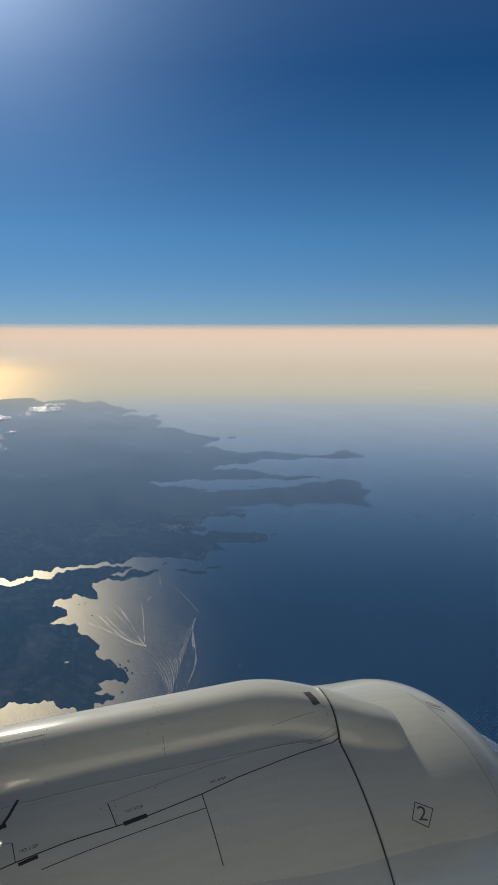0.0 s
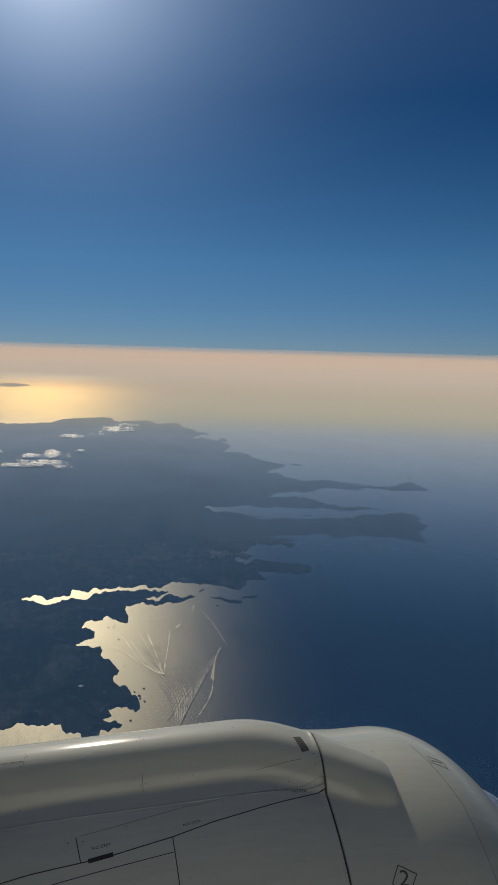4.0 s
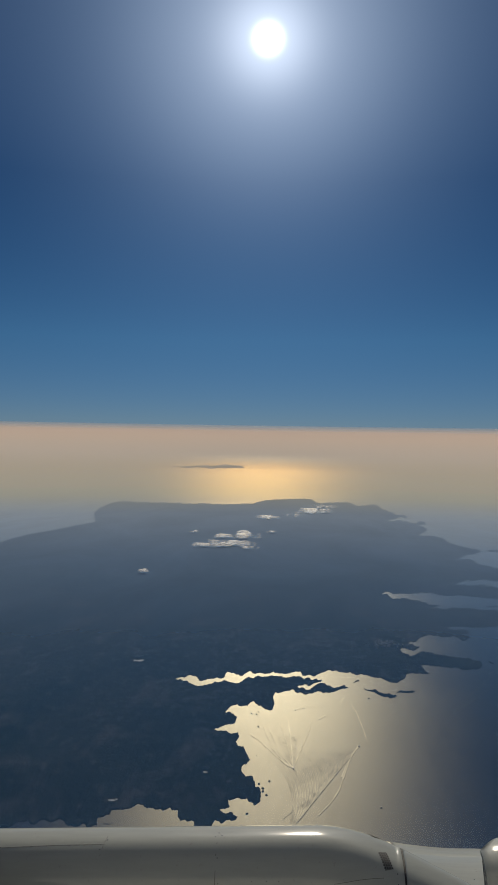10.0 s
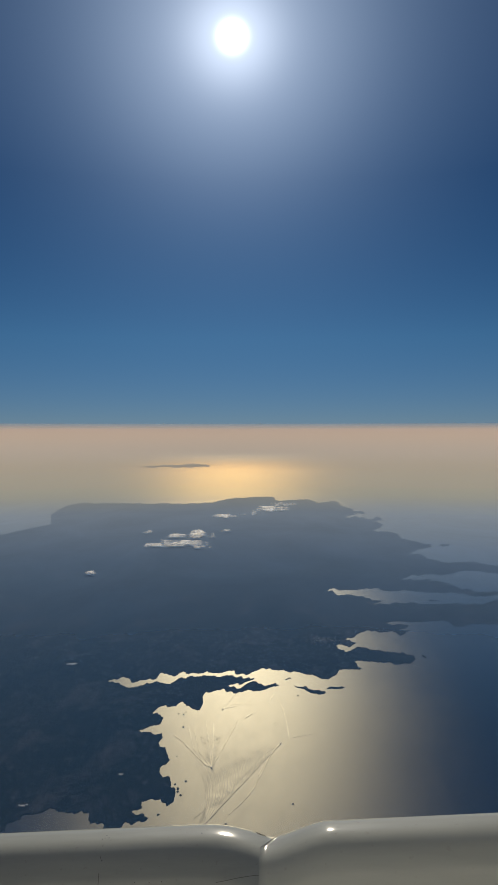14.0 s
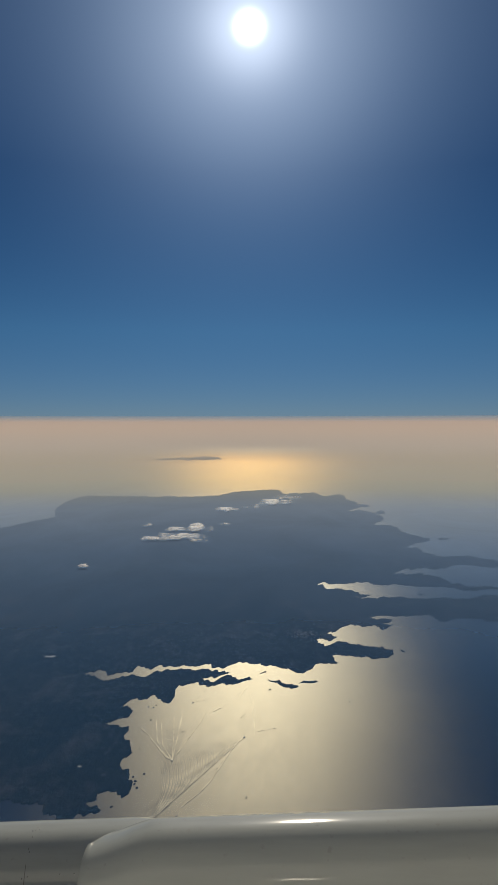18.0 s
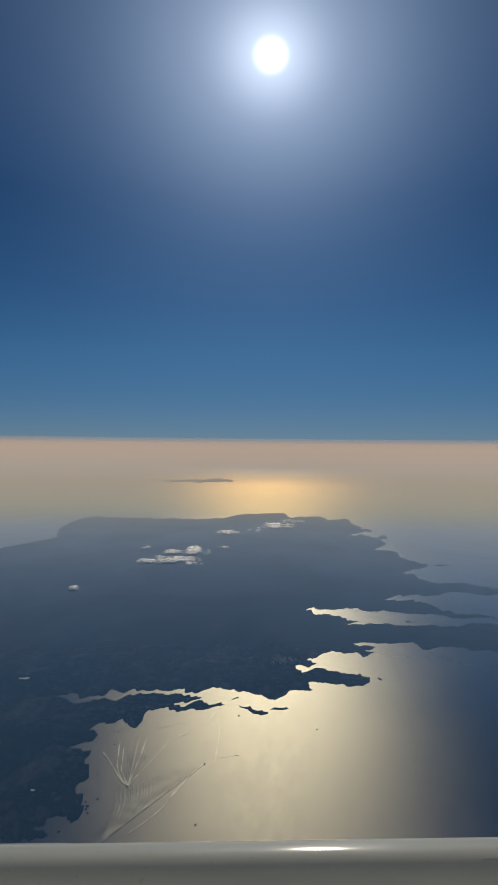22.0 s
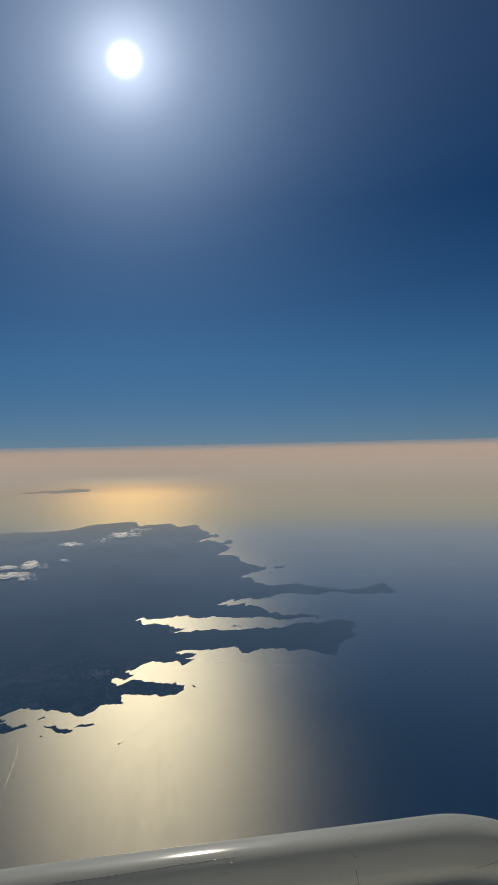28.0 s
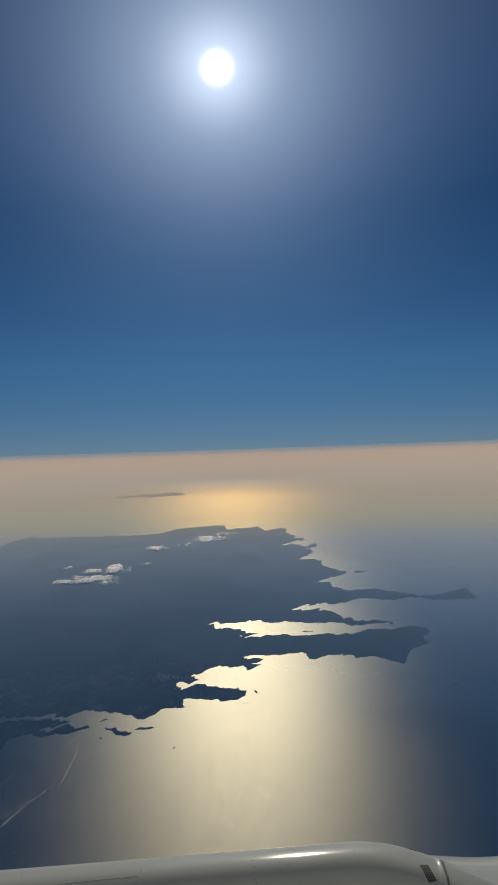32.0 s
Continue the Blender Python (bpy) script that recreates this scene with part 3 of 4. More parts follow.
CLOUDS = ((-1.1, 16.7, 0.2, 0.3, 0.045, 1, 6), (-0.62, 16.9, 0.34, 0.5, 0.08, 2, 9), (-1.3, 15.25, 0.26, 0.25, 0.035, 3, 7), (-0.8, 15.6, 0.42, 0.4, 0.06, 4, 10), (-0.35, 15.0, 0.24, 0.2, 0.025, 5, 7),
          (-0.53, 20.9, 0.34, 0.4, 0.045, 6, 8), (0.3, 21.7, 0.3, 0.4, 0.06, 7, 8), (0.72, 22.9, 0.42, 0.6, 0.09, 8, 9), (1.0, 24.6, 0.36, 0.5, 0.06, 9, 8), (-1.76, 12.1, 0.11, 0.12, 0.03, 10, 4), (-1.8, 17.4, 0.1, 0.15, 0.02, 11, 4), (-0.15, 17.6, 0.12, 0.15, 0.025, 12, 4), (-0.24, 4.47, 0.03, 0.02, 0.004, 13, 4, 0.07), (0.23, 4.9, 0.016, 0.016, 0.004, 14, 3, 0.07), (-0.74, 7.27, 0.06, 0.03, 0.004, 15, 5, 0.08))
for c in CLOUDS:
    cloud(*c)

# ---- engine nacelle ----
AXIS_Y = 3.35
X_REAR, X_JOINT, X_LIP, X_NOSE = -3.05, 1.32, 2.34, 1.63


def axis_z(x):
    return -0.8 + 0.07 * (x - 0.7) - 0.05 * ease((x - 0.95) / 0.75)


def ease(q):
    q = min(1.0, max(0.0, q))
    return q * q * (3 - 2 * q)


def shoulder(x):
    """The cowl stands fuller forward of the wing."""
    return 0.04 * ease((x + 0.75) / 1.1)


def barrel_r(x):
    """Radius of the cowl: it swells past the joint and rounds off into the inlet."""
    r = 1.14 + shoulder(x) - 0.07 * (1 - ease((x - X_REAR) / 0.3)) - 0.015 * ease((x - 1.1) / 0.5)
    if x > 1.68:
        r -= 0.5 * ((x - 1.68) / (X_LIP - 1.68)) ** 2.3
    return r


def ridge_y(x):
    """The fairing leans towards the cabin where it ends on the cowl."""
    return 3.4 - 0.27 * ease((x - 0.95) / 0.8)


def flank(u):
    """Side of the fairing: a round crest that falls ever steeper to a tight hollow foot."""
    a = 1.0 - abs(u) ** 2.8
    return 0.5 * (a + math.sqrt(a * a + 0.006)) * (1 - ease((u - 1.05) / 0.5))


def ridge_h(x, s):
    """Height of the pylon fairing over the barrel at side distance s from its crest."""
    start = X_NOSE - 0.5
    k = 1.0 if x < start else math.sqrt(max(0.0, 1 - ((x - start) / 0.5) ** 2))
    if k <= 0:
        return 0.0
    return (0.17 - shoulder(x) - 0.02 * ease((x - 1.0) / 0.5)) * k ** 0.55 * flank(abs(s) / ((0.225 - 0.4 * shoulder(x)) * (0.5 + 0.5 * k)))


def skin(x, th):
    """A point of the nacelle's skin; th is the angle from its top, positive away from the cabin."""
    r = barrel_r(x)
    r += ridge_h(x, r * math.sin(th) + AXIS_Y - ridge_y(x))
    return Vector((x, AXIS_Y + r * math.sin(th), axis_z(x) + r * math.cos(th)))


def skin_normal(x, th):
    a, b = skin(x + 0.004, th) - skin(x - 0.004, th), skin(x, th + 0.003) - skin(x, th - 0.003)
    return a.cross(b).normalized()


def skin_patch(name, x0, x1, nu, ths, material, inner=0.02):
    """A curved panel of the skin with its own thickness; the rear edge of the nacelle is swept to keep its copy out of
    the early camera views.
    """
    nv = len(ths)
    spots = []
    for i in range(nu):
        for t in ths:
            a = x0 + 0.72 * max(0.0, skin(x0, t).y - 3.4) if x0 == X_REAR else x0
            spots.append((a + (x1 - a) * i / (nu - 1), t))
    outer = [skin(x, t) for x, t in spots]
    inside = [p - skin_normal(x, t) * inner for p, (x, t) in zip(outer, spots)]
    faces = grid_faces(nu, nv)
    n = nu * nv
    faces += [tuple(n + i for i in reversed(f)) for f in grid_faces(nu, nv)]
    rim = [j for j in range(nv)] + [i * nv + nv - 1 for i in range(1, nu)] + [(nu - 1) * nv + j for j in range(nv - 2, -1, -1)] + [i * nv for i in range(nu - 2, 0, -1)]
    for a, b in zip(rim, rim[1:] + rim[:1]):
        faces.append((a, n + a, n + b, b))
    me = mesh_from(name, outer + inside, faces, material)
    sheet = 2 * (nu - 1) * (nv - 1)
    for q in me.polygons[sheet:]:
        q.use_smooth = False
    return me


def steps(a, b, n):
    return [a + (b - a) * i / (n - 1) for i in range(n)]


nacelle = tagged(new("engine_nacelle"), "white jet engine nacelle coloured grey for shade, with pylon fairing and dark seams", "engine", group="engines under the wing")
TH0, TH1 = -1.15, 1.15
FOOT = 0.38 / 1.14
fine_th = steps(-0.212, FOOT, 90)
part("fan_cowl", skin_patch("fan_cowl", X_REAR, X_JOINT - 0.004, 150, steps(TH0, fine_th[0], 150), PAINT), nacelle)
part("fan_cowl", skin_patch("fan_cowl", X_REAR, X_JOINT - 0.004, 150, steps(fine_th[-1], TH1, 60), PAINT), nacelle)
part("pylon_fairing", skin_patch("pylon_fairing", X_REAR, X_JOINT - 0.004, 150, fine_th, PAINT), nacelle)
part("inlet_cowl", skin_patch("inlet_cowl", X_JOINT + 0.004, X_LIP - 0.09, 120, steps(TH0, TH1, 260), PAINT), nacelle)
lip_v, LN = [], 120
prof = [(X_LIP - 0.088, barrel_r(X_LIP - 0.088))]
for k in range(13):
    a = math.pi * k / 12
    prof.append((X_LIP - 0.05 + 0.05 * math.sin(a), barrel_r(X_LIP - 0.088) - 0.075 + 0.075 * math.cos(a)))
prof += [(X_LIP - 0.3, barrel_r(X_LIP - 0.088) - 0.16), (X_LIP - 0.8, barrel_r(X_LIP - 0.088) - 0.14)]
for x, r in prof:
    lip_v += [(x, AXIS_Y + r * math.sin(t), axis_z(x) + r * math.cos(t)) for t in steps(TH0, TH1, LN)]
part("inlet_lip", mesh_from("inlet_lip", lip_v, grid_faces(len(prof), LN), METAL), nacelle, "bare metal ring of the engine inlet")
# plain cap added to close the open rear
rim = [skin(X_REAR, t) for t in steps(TH0, TH1, 160)]
rim = [Vector((p.x + 0.72 * max(0.0, p.y - 3.4) + 0.004, p.y, p.z - 0.008)) for p in rim]
part("rear_cap", mesh_from("rear_cap", rim + [Vector((X_REAR + 0.1, AXIS_Y, axis_z(X_REAR) + 0.3))], [(i + 1, i, 160) for i in range(159)], PAINT_GREY, False), nacelle)

# ---- fuselage side behind the camera: a plain white wall that throws the sunlight back ----
fv = []
FN = 40
for x in steps(-9.0, 12.0, 30):
    for a in steps(-62, 75, FN):
        fv.append((x, -2.1 + 1.98 * math.cos(radians(a)), 1.75 + 1.98 * math.sin(radians(a))))
for x in steps(-9.0, 12.0, 30):
    for a in steps(-62, 75, FN):
        fv.append((x, -2.1 + 1.9 * math.cos(radians(a)), 1.75 + 1.9 * math.sin(radians(a))))
gf = grid_faces(30, FN)
tagged(new("wall_fuselage", mesh_from("wall_fuselage", fv, gf + [tuple(30 * FN + i for i in reversed(f)) for f in gf], PAINT_WHITE)), "white painted side of the aircraft cabin in the sun", "aircraft wall", kind="structure")


# ---- nacelle details ----
def ribbon(name, pts, width, material, lift=0.0004, thick=0.0003):
    """A narrow strip that follows the skin through points of (x, th)."""
    path = []
    for (x0, t0), (x1, t1) in zip(pts, pts[1:]):
        n = max(2, int(math.hypot(x1 - x0, (t1 - t0) * 1.1) / 0.03))
        path += [(x0 + (x1 - x0) * i / n, t0 + (t1 - t0) * i / n) for i in range(n)]
    path.append(pts[-1])
    centre = [skin(x, t) for x, t in path]
    verts = []
    for i, (x, t) in enumerate(path):
        along = (centre[min(i + 1, len(path) - 1)] - centre[max(i - 1, 0)]).normalized()
        n = skin_normal(x, t)
        side = n.cross(along).normalized() * width * 0.4
        p = centre[i] + n * lift
        verts += [p - side - n * 0.004, p - side * 0.8 + n * thick, p + side * 0.8 + n * thick, p + side - n * 0.004]
    return mesh_from(name, verts, grid_faces(len(path), 4), material, False)


def on_skin(x, th, turn=0.0, lift=0.0006):
    """A frame on the skin: x forward, y up over the barrel, z out."""
    n = skin_normal(x, th)
    ax = (skin(x + 0.004, th) - skin(x - 0.004, th)).normalized()
    ay = n.cross(ax)
    m = Matrix((ax, ay, n)).transposed().to_4x4()
    m.translation = skin(x, th) + n * lift
    return m @ pose(0, 0, 0, 0, 0, turn)


def lettering(name, body, size, m, parent, label, material=INK):
    cu = bpy.data.curves.new(name, "FONT")
    cu.body, cu.size, cu.align_x, cu.align_y, cu.extrude = body, size, "CENTER", "CENTER", 0.0004
    tmp = bpy.data.objects.new(name, cu)
    me = bpy.data.meshes.new_from_object(tmp)
    bpy.data.objects.remove(tmp)
    me.materials.clear()
    me.materials.append(material)
    ob = part(name, me, parent, label)
    ob.matrix_local = m
    return ob


def bar(name, w, h, m, parent, material, t=0.004):
    v = [(sx * w / 2, sy * h / 2, z) for z in (-0.003, t) for sx, sy in ((-1, -1), (1, -1), (1, 1), (-1, 1))]
    f = [(4, 5, 6, 7), (0, 1, 5, 4), (1, 2, 6, 5), (2, 3, 7, 6), (3, 0, 4, 7), (3, 2, 1, 0)]
    ob = part(name, mesh_from(name, v, f, material, False), parent)
    ob.matrix_local = m
    return ob


J = X_JOINT
MAIN_SEAM = [(-0.3, -0.47), (-0.05, -0.43), (0.14, -0.406), (0.324, -0.394), (0.444, -0.383), (0.671, -0.348), (0.832, -0.313), (0.979, -0.29), (1.188, -0.25), (J, -0.222)]
SEAMS = (
    (MAIN_SEAM, 0.007), ([(J, 0.5), (J, 0.1), (J, -0.3), (J, -0.7), (J, -1.0)], 0.009),
    ([(1.237, -0.139), (1.128, -0.132), (1.045, -0.128)], 0.003),
    ([(0.303, -0.299), (0.324, -0.392)], 0.006), ([(0.671, -0.348), (0.69, -0.6)], 0.006), ([(0.04, -0.475), (0.204, -0.453), (0.444, -0.426), (0.671, -0.403)], 0.005),
    ([(0.317, -0.296), (0.546, -0.262), (0.721, -0.235), (0.946, -0.215), (1.1, -0.205), (J, -0.195)], 0.0025), ([(0.558, 0.02), (0.562, -0.06), (0.569, -0.139)], 0.0035),
    ([(0.084, 0.024), (0.077, -0.06)], 0.003), ([(-0.06, -0.36), (-0.05, -0.43)], 0.005),
    ([(-0.645, -0.034), (-0.396, -0.032), (-0.149, -0.023), (0.084, -0.02)], 0.003), ([(1.82, 0.06), (1.9, -0.3), (1.92, -0.7)], 0.0025), ([(-0.548, -0.304), (-0.294, -0.326), (-0.06, -0.36)], 0.003))
for pts, w in SEAMS:
    part("panel_seam", ribbon("panel_seam", pts, w, SEAM if w > 0.0045 else SEAM_FAINT), nacelle)
# black stop blocks and the bent scuff mark beside them
part("rubber_strip", ribbon("rubber_strip", [(-0.29, -0.214), (-0.17, -0.197)], 0.026, BLACK, 0.001, 0.002), nacelle, "black rubber strip")
part("rubber_strip", ribbon("rubber_strip", [(-0.2, -0.299), (-0.08, -0.287)], 0.024, BLACK, 0.001, 0.002), nacelle, "black rubber strip")
part("drain_strap", ribbon("drain_strap", [(-0.29, -0.394), (-0.185, -0.342), (-0.114, -0.307), (-0.072, -0.252), (-0.036, -0.191)], 0.016, BLACK, 0.001, 0.001), nacelle, "bent dark strap")
part("latch", ribbon("latch", [(0.352, -0.392), (0.444, -0.380)], 0.026, BLACK, 0.001, 0.001), nacelle, "dark cowl latch")
part("latch", ribbon("latch", [(-0.04, -0.44), (0.03, -0.429)], 0.02, BLACK, 0.001, 0.001), nacelle, "dark cowl latch")
for x, th, turn in ((1.21, -0.218, 4), (0.75, -0.307, 6), (0.4, -0.346, 6), (0.0, -0.395, 6)):
    lettering("stencil", "NO STEP", 0.018, on_skin(x, th, turn), nacelle, "small dark NO STEP stencil")
for x, th in ((-0.37, -0.24), (-0.27, -0.307)):
    for k in range(3):
        bar("stencil_mark", 0.011, 0.014, on_skin(x + 0.016 * k, th, 5), nacelle, INK, 0.0006)
# lifting-point mark: a diamond round the figure 2, and the small placard near the crest
DIAMOND = [(1.526, -0.517), (1.59, -0.551), (1.54, -0.61), (1.484, -0.575)]
for a, b in zip(DIAMOND, DIAMOND[1:] + DIAMOND[:1]):
    part("mark_edge", ribbon("mark_edge", [a, b], 0.0055, INK, 0.0006, 0.0006), nacelle)
lettering("mark_figure", "2", 0.085, on_skin(1.536, -0.563, -14), nacelle, "black figure 2 in a diamond")
PLACARD = [(1.865, -0.03), (1.86, -0.075), (1.935, -0.09), (1.94, -0.042)]
for a, b in zip(PLACARD, PLACARD[1:] + PLACARD[:1]):
    part("mark_edge", ribbon("mark_edge", [a, b], 0.003, INK, 0.0006, 0.0006), nacelle)
for k in range(3):
    bar("stencil_mark", 0.012, 0.01, on_skin(1.88 + 0.019 * k, -0.056, 0), nacelle, INK, 0.0006)
# perforated vents on the fairing
for x0, t0, t1, cols, rows in ((1.225, -0.057, -0.112, 4, 7), (1.19, 0.11, 0.05, 4, 6)):
    for i in range(cols):
        for j in range(rows):
            th = t0 + (t1 - t0) * j / (rows - 1)
            bar("vent_hole", 0.0066, 0.0062, on_skin(x0 + 0.0095 * i + 0.003 * j, th, 0), nacelle, BLACK, 0.0008)
    part("vent_plate", ribbon("vent_plate", [(x0 + 0.014, t0 + 0.006), (x0 + 0.034, t1 - 0.006)], 0.046, PAINT_GREY, 0.0004, 0.0004), nacelle)
# rivets
dome = bmesh.new()
bmesh.ops.create_icosphere(dome, subdivisions=1, radius=0.003, matrix=Matrix.Diagonal((1, 1, 0.5, 1)))
RIVET_ME = bpy.data.meshes.new("rivet")
dome.to_mesh(RIVET_ME)
dome.free()
RIVET_ME.materials.append(RIVET)


RIVET_DARK = RIVET_ME.copy()
RIVET_DARK.materials.clear()
RIVET_DARK.materials.append(SEAM)


def rivet(m, parent, me=RIVET_ME):
    ob = new("rivet", me)
    ob.parent = parent
    ob.matrix_local = m


for k in range(20):
    rivet(on_skin(-0.56 + 0.033 * k, -0.034 + 0.0007 * k, 0), nacelle)
for x, th in ((0.56, 0.035), (0.575, 0.018), (0.548, 0.012), (0.569, -0.069), (0.558, -0.124), (0.58, -0.121), (0.775, -0.118), (0.716, -0.118), (0.824, -0.118), (1.174, -0.177), (1.29, -0.159), (1.29, -0.13), (0.497, -0.281), (0.274, -0.316), (0.331, -0.319),
              (0.969, 0.021), (0.09, 0.0), (0.07, -0.04), (0.077, -0.142), (-0.12, -0.345), (-0.156, -0.357), (1.62, 0.02)):
    rivet(on_skin(x, th, 0), nacelle)

# scaled copy of the one nacelle, added nearer to fit the later camera views
COPY_SCALE = 0.4706
copy_thing(nacelle, Matrix.Translation((3.34 - COPY_SCALE * X_JOINT, 1.6 - COPY_SCALE * 3.4, 1.303)) @ Matrix.Diagonal((COPY_SCALE, COPY_SCALE, COPY_SCALE, 1)))


# ---- wing: polished slats and a grey fixed panel, swept back over the nacelle's tail ----
WING_Z = 0.57


def le_x(y):
    return -0.005 - 0.574 * (y - 2.25)


def wing_point(y, c, grow=0.0):
    """Point of the wing's skin: c runs from -1 (under the nose) through 0 (leading edge) back over the top."""
    k = 1.0 - 0.045 * max(0.0, y - 2.5)
    nose_l, nose_h = 0.15 * k + grow, 0.085 * k + grow
    if c <= 1.0:
        a = c * math.pi / 2
        x, z = nose_l * (1 - math.cos(a)) - grow, nose_h * math.sin(a)
    else:
        u = c - 1.0
        x, z = nose_l - grow + u, nose_h + 0.03 * u * k - 0.03 * u * u
    return Vector((le_x(y) - x, y, WING_Z + 0.012 * (y - 2.3) + z))


def wing_patch(name, y0, y1, c0, c1, material, parent, label="", grow=0.0, ny=24, nc=36, skew=0.0):
    us, cs = steps(0.0, 1.0, ny), steps(c0, c1, nc)
    spots = [(y0 + (y1 - y0) * u - skew * (1 - u) * max(0.0, c), c) for u in us for c in cs]
    outer = [wing_point(y, c, grow) for y, c in spots]
    inner = [wing_point(y, c, grow) + Vector((-0.006, 0, -0.008)) for y, c in spots]
    n = len(outer)
    f = grid_faces(ny, nc)
    faces = [tuple(reversed(q)) for q in f] + [tuple(n + i for i in q) for q in f]
    rim = [j for j in range(nc)] + [i * nc + nc - 1 for i in range(1, ny)] + [(ny - 1) * nc + j for j in range(nc - 2, -1, -1)] + [i * nc for i in range(ny - 2, 0, -1)]
    for a, b in zip(rim, rim[1:] + rim[:1]):
        faces.append((a, b, n + b, n + a))
    return part(name, mesh_from(name, outer + inner, faces, material), parent, label)


wing = tagged(new("aircraft_wing"), "swept wing with polished metal slats and a grey panel", "wing")
wing_patch("inboard_slat", 2.45, 2.693, -1.0, 2.1, METAL, wing, "polished bare metal slat", 0.012, skew=0.27)
wing_patch("fixed_nose", 2.707, 3.425, -1.0, 0.86, METAL, wing, "bare metal nose strip")
wing_patch("fixed_panel", 2.707, 3.425, 0.87, 2.1, PAINT_GREY, wing, "grey painted wing panel")
wing_patch("outboard_slat", 3.438, 6.8, -1.0, 2.0, METAL, wing, "polished bare metal slat", 0.004)
wing_patch("outboard_slat", 6.81, 12.3, -1.0, 1.9, METAL, wing, "polished bare metal slat", 0.004)
wing_patch("wing_box", 2.45, 12.3, 2.12, 3.4, PAINT_GREY, wing, "grey wing top skin", 0.0, 40, 24, skew=0.27)
wing_patch("joint_seal", 2.694, 2.706, -1.0, 2.1, SEAM, wing, "", -0.004, 3)
wing_patch("joint_seal", 3.426, 3.437, -1.0, 2.1, SEAM, wing, "", -0.004, 3)
wing_patch("joint_seal", 6.8, 6.81, -1.0, 1.9, SEAM, wing, "", -0.002, 3)
cap = [wing_point(2.45 - 0.27 * max(0.0, c) - 0.001, c, 0.012) for c in steps(-1.0, 2.1, 60)]
low = Vector((cap[-1].x, cap[-1].y, cap[0].z))
part("slat_root", mesh_from("slat_root", cap + [low], [tuple(range(61))], METAL, False), wing)
wing_patch("slat_end", 12.3, 12.46, -1.0, 1.6, BLACK, wing, "black slat end seal", 0.05, 6)


def wing_rivet(y, c, grow=0.0):
    p = wing_point(y, c, grow)
    a, b = wing_point(y + 0.01, c, grow) - p, wing_point(y, c + 0.02, grow) - p
    n = a.cross(b).normalized()
    if n.z < 0:
        n = -n
    m = n.to_track_quat("Z", "Y").to_matrix().to_4x4()
    m.translation = p
    rivet(m, wing, RIVET_DARK)


for k in range(23):
    wing_rivet(2.46 + 0.01 * k, 0.93, 0.012)
for k in range(24):
    wing_rivet(2.72 + 0.03 * k, 0.93)
    wing_rivet(2.72 + 0.03 * k, 0.74)
for k in range(40):
    wing_rivet(3.46 + 0.055 * k, 0.9, 0.004)
for k in range(16):
    wing_rivet(3.455, 0.35 + 0.06 * k, 0.004)
    wing_rivet(2.677, 0.35 + 0.09 * k, 0.012)
for k in range(10):
    wing_rivet(2.5, 0.3 + 0.14 * k, 0.012)
    wing_rivet(4.5, 0.2 + 0.13 * k, 0.004)

# ---- boats and their wakes on the bay ----


def sea_ribbon(pts, w0, w1, z, ragged=1.5):
    """Flat tapered strip on the water through plan points, as vertices and faces."""
    pts = [(x * PLAN, y * PLAN) for x, y in pts]
    path = []
    for (x0, y0), (x1, y1) in zip(pts, pts[1:]):
        n = max(3, int(math.hypot(x1 - x0, y1 - y0) / 0.05))
        path += [(x0 + (x1 - x0) * i / n, y0 + (y1 - y0) * i / n) for i in range(n)]
    path.append(pts[-1])
    v = []
    for i, (x, y) in enumerate(path):
        a, b = path[max(0, i - 1)], path[min(len(path) - 1, i + 1)]
        d = Vector((b[0] - a[0], b[1] - a[1])).normalized()
        w = (w0 + (w1 - w0) * i / (len(path) - 1)) / 3 * max(0.12, 0.55 + ragged * noise.noise(Vector((x * 17, y * 17, z * 900))))
        v += [(x - d.y * w, y + d.x * w, z), (x, y, z + 0.045 * w), (x + d.y * w, y - d.x * w, z)]
    return v, [tuple(reversed(f)) for f in grid_faces(len(path), 3)]


def wake(strips, label, material=None, ragged=1.5):
    verts, faces = [], []
    for i, (pts, w0, w1) in enumerate(strips):
        v, f = sea_ribbon(pts, w0, w1, 0.0022 + 0.0002 * (i % 5), ragged)
        faces += [tuple(len(verts) + k for k in q) for q in f]
        verts += v
    tagged(new("boat_wake", mesh_from("boat_wake", verts, faces, material or WAKE)), label, "wake", kind="stuff")


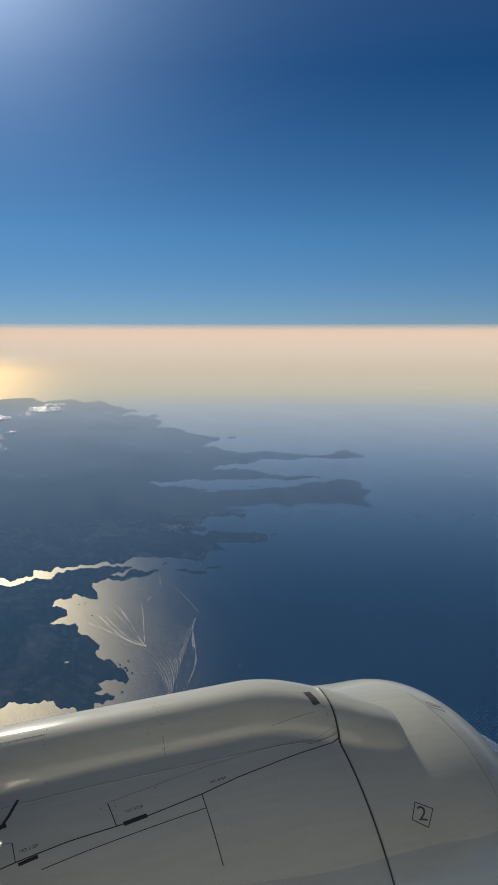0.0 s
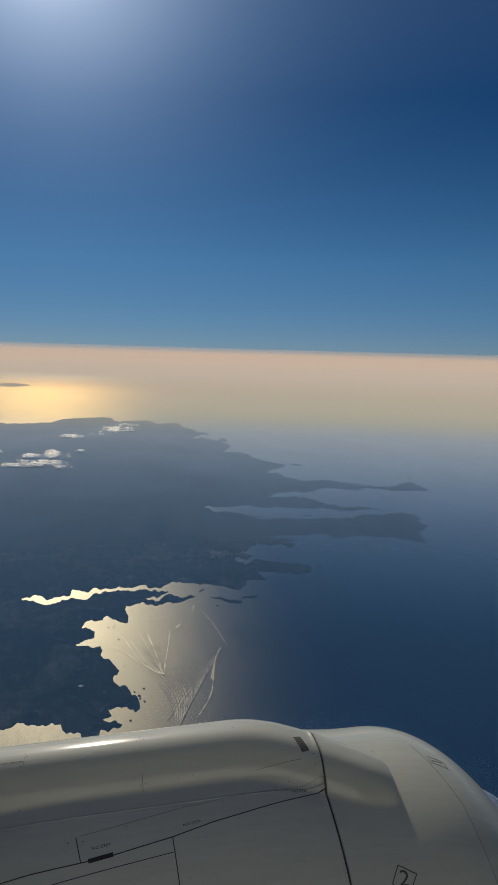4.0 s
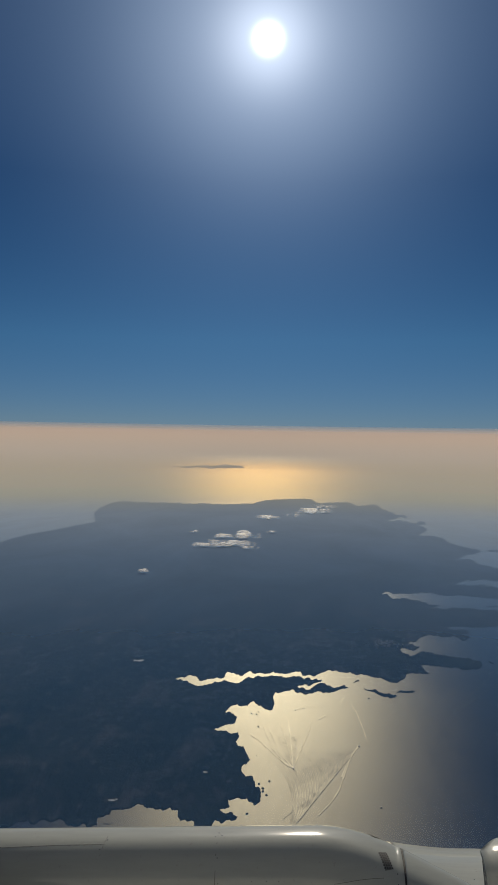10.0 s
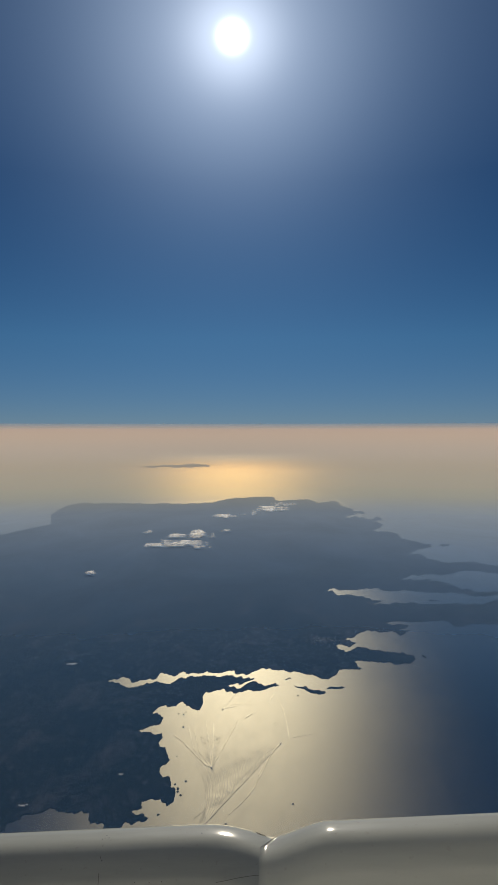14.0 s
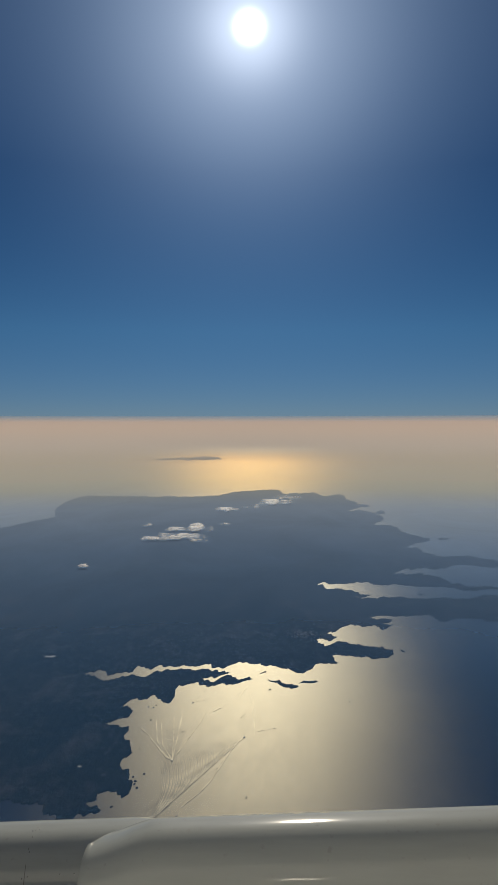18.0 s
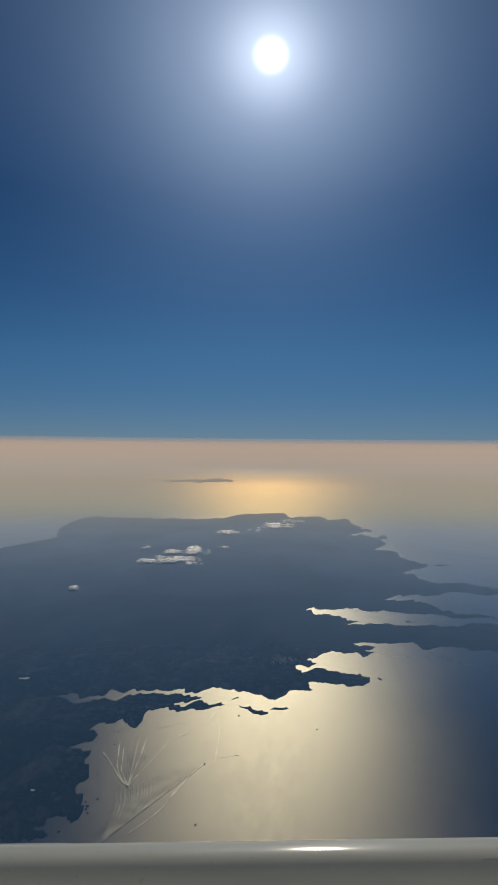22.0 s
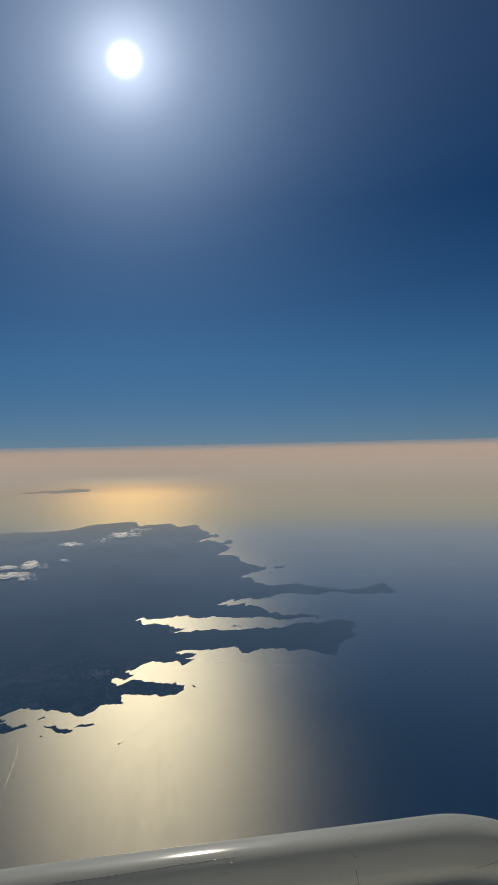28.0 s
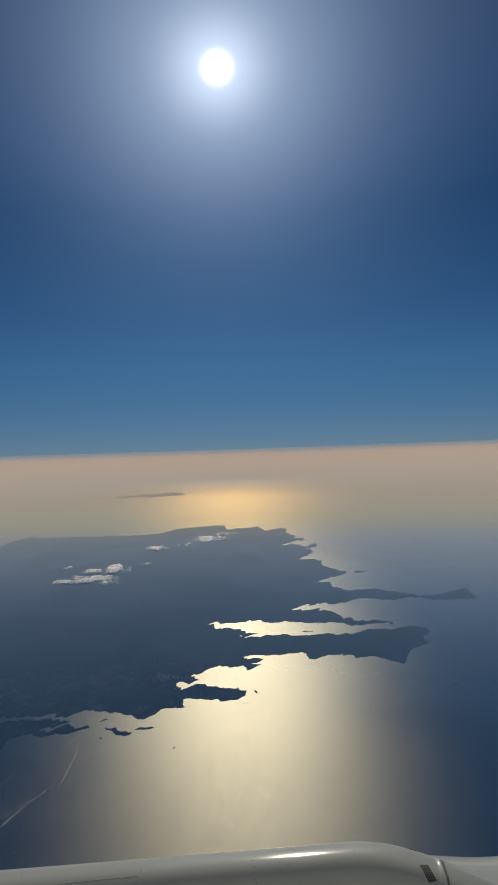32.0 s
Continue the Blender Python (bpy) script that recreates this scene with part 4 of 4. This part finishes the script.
def boat(x, y, heading, size):
    base = new("boat")
    hull = [(-0.5, -0.16, 0), (0.2, -0.16, 0), (0.55, 0, 0.05), (0.2, 0.16, 0), (-0.5, 0.16, 0), (-0.5, -0.2, 0.14), (0.2, -0.2, 0.14), (0.65, 0, 0.18), (0.2, 0.2, 0.14), (-0.5, 0.2, 0.14)]
    hf = [(4, 3, 2, 1, 0), (5, 6, 7, 8, 9), (0, 1, 6, 5), (1, 2, 7, 6), (2, 3, 8, 7), (3, 4, 9, 8), (4, 0, 5, 9)]
    cab = [(x0, y0, z0) for z0 in (0.14, 0.32) for x0, y0 in ((-0.25, -0.12), (0.12, -0.12), (0.12, 0.12), (-0.25, 0.12))]
    cf = [(4, 5, 6, 7), (0, 1, 5, 4), (1, 2, 6, 5), (2, 3, 7, 6), (3, 0, 4, 7)]
    part("hull", mesh_from("hull", hull, hf, BLACK, False), base)
    part("cabin", mesh_from("cabin", cab, cf, FOAM, False), base)
    base.matrix_world = pose(x * PLAN, y * PLAN, 0.002, 0, 0, heading) @ Matrix.Diagonal((size * 0.72, size * 0.72, size * 0.72, 1))
    tagged(base, "small dark boat trailing a white wake on the bay", "boat", group="boats on the bay")


boat(0.774, 5.02, -80, 0.03)
boat(1.2, 5.44, 60, 0.028)
boat(0.752, 6.1, -100, 0.025)
boat(1.95, 6.21, -120, 0.025)
boat(0.92, 4.3, 20, 0.02)
boat(1.28, 4.55, 200, 0.02)
A0 = (0.772, 5.03)
wake([([A0, (0.727, 5.07), (0.644, 5.23), (0.533, 5.447), (0.46, 5.56)], 0.016, 0.012), ([A0, (0.71, 5.11), (0.623, 5.329), (0.536, 5.734)], 0.014, 0.012), ([A0, (0.67, 5.26), (0.585, 5.67)], 0.012, 0.01),
      ([A0, (0.74, 5.491), (0.708, 5.86)], 0.014, 0.012), ([A0, (0.72, 5.4), (0.66, 5.78)], 0.01, 0.012), ([A0, (0.82, 5.378), (0.859, 5.657), (0.88, 5.9)], 0.012, 0.01)], "pale fan-shaped boat wake spreading over the bay")
B0 = (1.198, 5.44)
wake([([B0, (1.15, 5.309), (1.113, 5.113), (1.082, 4.929), (1.053, 4.758), (1.009, 4.598), (0.93, 4.41)], 0.02, 0.012), ([(1.17, 5.36), (1.105, 5.113), (1.07, 4.929)], 0.006, 0.014)], "bright foaming track behind a boat on the bay")
wake([([(1.155, 5.361), (1.079, 5.227), (1.014, 5.017), (0.951, 4.822), (0.879, 4.633), (0.806, 4.479), (0.74, 4.35)], 0.016, 0.008)], "dark slick along a boat's wake", WAKE_DARK, 0.5)


def crest(s):
    """One bow wave of the boat at B0, curved, s of the way down its wake."""
    return [(B0[0] + s * (-0.354 - 0.4 * (v + 0.83) ** 2), B0[1] + s * v) for v in (-0.2 - 0.09 * k for k in range(13))]


chevrons = []
for k in range(22):
    u = k / 21
    w = 0.25 + 0.75 * u
    cx, cy = 0.765 - 0.05 * u, 5.05 + 0.5 * u
    chevrons.append(([(cx - 0.07 * w, cy - 0.02 * w), (cx, cy + 0.015), (cx + 0.07 * w, cy - 0.01 * w)], 0.008, 0.008))
falls = [0.16 + 0.023 * k + 0.004 * math.sin(k * 2.7) for k in range(44)]
# near-flat strips: lighter and darker water paints the lit and shaded wave slopes
wake([(crest(q), 0.0005, 0.006 + 0.004 * q) for q in falls], "pale strips painting fine curved bow waves behind a boat", None, 0.9)
wake([(crest(q + 0.0115), 0.0005, 0.007 + 0.007 * q) for q in falls] + chevrons, "dark strips painting the shade between curved bow waves", WAKE_DARK, 0.9)
wake([([(1.173, 6.335), (1.211, 6.128), (1.233, 5.909), (1.245, 5.751), (1.268, 5.416)], 0.016, 0.006), ([(1.135, 6.481), (1.115, 6.4), (1.1, 6.263)], 0.014, 0.01), ([(0.932, 5.927), (0.979, 6.017)], 0.016, 0.01),
      ([(1.14, 5.808), (1.169, 5.895)], 0.018, 0.01), ([(1.461, 6.12), (1.49, 6.175)], 0.018, 0.012), ([(1.284, 5.557), (1.35, 5.6), (1.411, 5.627)], 0.01, 0.016), ([(0.741, 6.105), (0.853, 6.188), (0.964, 6.205)], 0.01, 0.008)],
     "short bright streaks scattered over the bay")
wake([([(0.752, 6.1), (0.82, 6.22), (1.005, 6.23)], 0.004, 0.008), ([(0.752, 6.1), (0.8, 6.35), (0.83, 6.5)], 0.003, 0.006)], "pale boat wake near the islets")
wake([([(1.956, 6.222), (2.2, 6.75), (2.455, 7.249)], 0.005, 0.01), ([(1.956, 6.222), (2.27, 6.72), (2.6, 7.2)], 0.004, 0.008)], "long pale boat wake on the open sea")
wake([([(3.1, 8.0), (3.25, 8.25), (3.392, 8.453)], 0.005, 0.009), ([(4.55, 9.2), (4.6, 9.27), (4.63, 9.4)], 0.012, 0.02), ([(2.38, 7.36), (2.44, 7.3), (2.5, 7.38)], 0.016, 0.02)],
     "scattered bright streaks on the sea")

# ---- rocks awash along the bay's shore ----
ROCK_RNG = random.Random(12)
for x, y in ((0.578, 4.773), (0.607, 4.676), (0.631, 4.63), (0.571, 4.527), (0.53, 5.194), (0.469, 5.979), (0.43, 5.99), (0.603, 4.716), (0.56, 4.549), (0.54, 4.386), (0.636, 4.817), (0.592, 4.612), (0.48, 6.03), (0.5, 5.72)):
    bm = bmesh.new()
    bmesh.ops.create_icosphere(bm, subdivisions=2, radius=1.0)
    size = ROCK_RNG.uniform(0.004, 0.009)
    for vert in bm.verts:
        vert.co *= 1 + 0.6 * noise.noise(vert.co * 1.3 + Vector((x * 90, y * 50, 0)))
        vert.co = Vector((vert.co.x * size, vert.co.y * size * 1.6, vert.co.z * size * 0.5))
    me = bpy.data.meshes.new("shore_rock")
    bm.to_mesh(me)
    bm.free()
    me.materials.append(LAND)
    rock = new("shore_rock", me)
    rock.matrix_world = pose(x * PLAN, y * PLAN, 0.001)
    tagged(rock, "small dark rock awash near the shore", "rock", group="rocks along the bay's shore")

# ---- small harbour town by the inner bay ----
rng = random.Random(5)
tv, tf = [], []
for k in range(130):
    u, w = rng.gauss(0, 1), rng.gauss(0, 1)
    x, y = (1.58 + 0.07 * u) * PLAN, (8.16 + 0.07 * w) * PLAN
    a, b, h = rng.uniform(0.003, 0.007), rng.uniform(0.004, 0.01), rng.uniform(0.02, 0.028)
    n = len(tv)
    tv += [(x + sx * a, y + sy * b, z) for z in (0.0, h) for sx, sy in ((-1, -1), (1, -1), (1, 1), (-1, 1))]
    tf += [tuple(n + i for i in q) for q in ((4, 5, 6, 7), (0, 1, 5, 4), (1, 2, 6, 5), (2, 3, 7, 6), (3, 0, 4, 7))]
tagged(new("harbour_town", mesh_from("harbour_town", tv, tf, PLASTER, False)), "pale houses of a small town beside the bay", "town", kind="stuff")
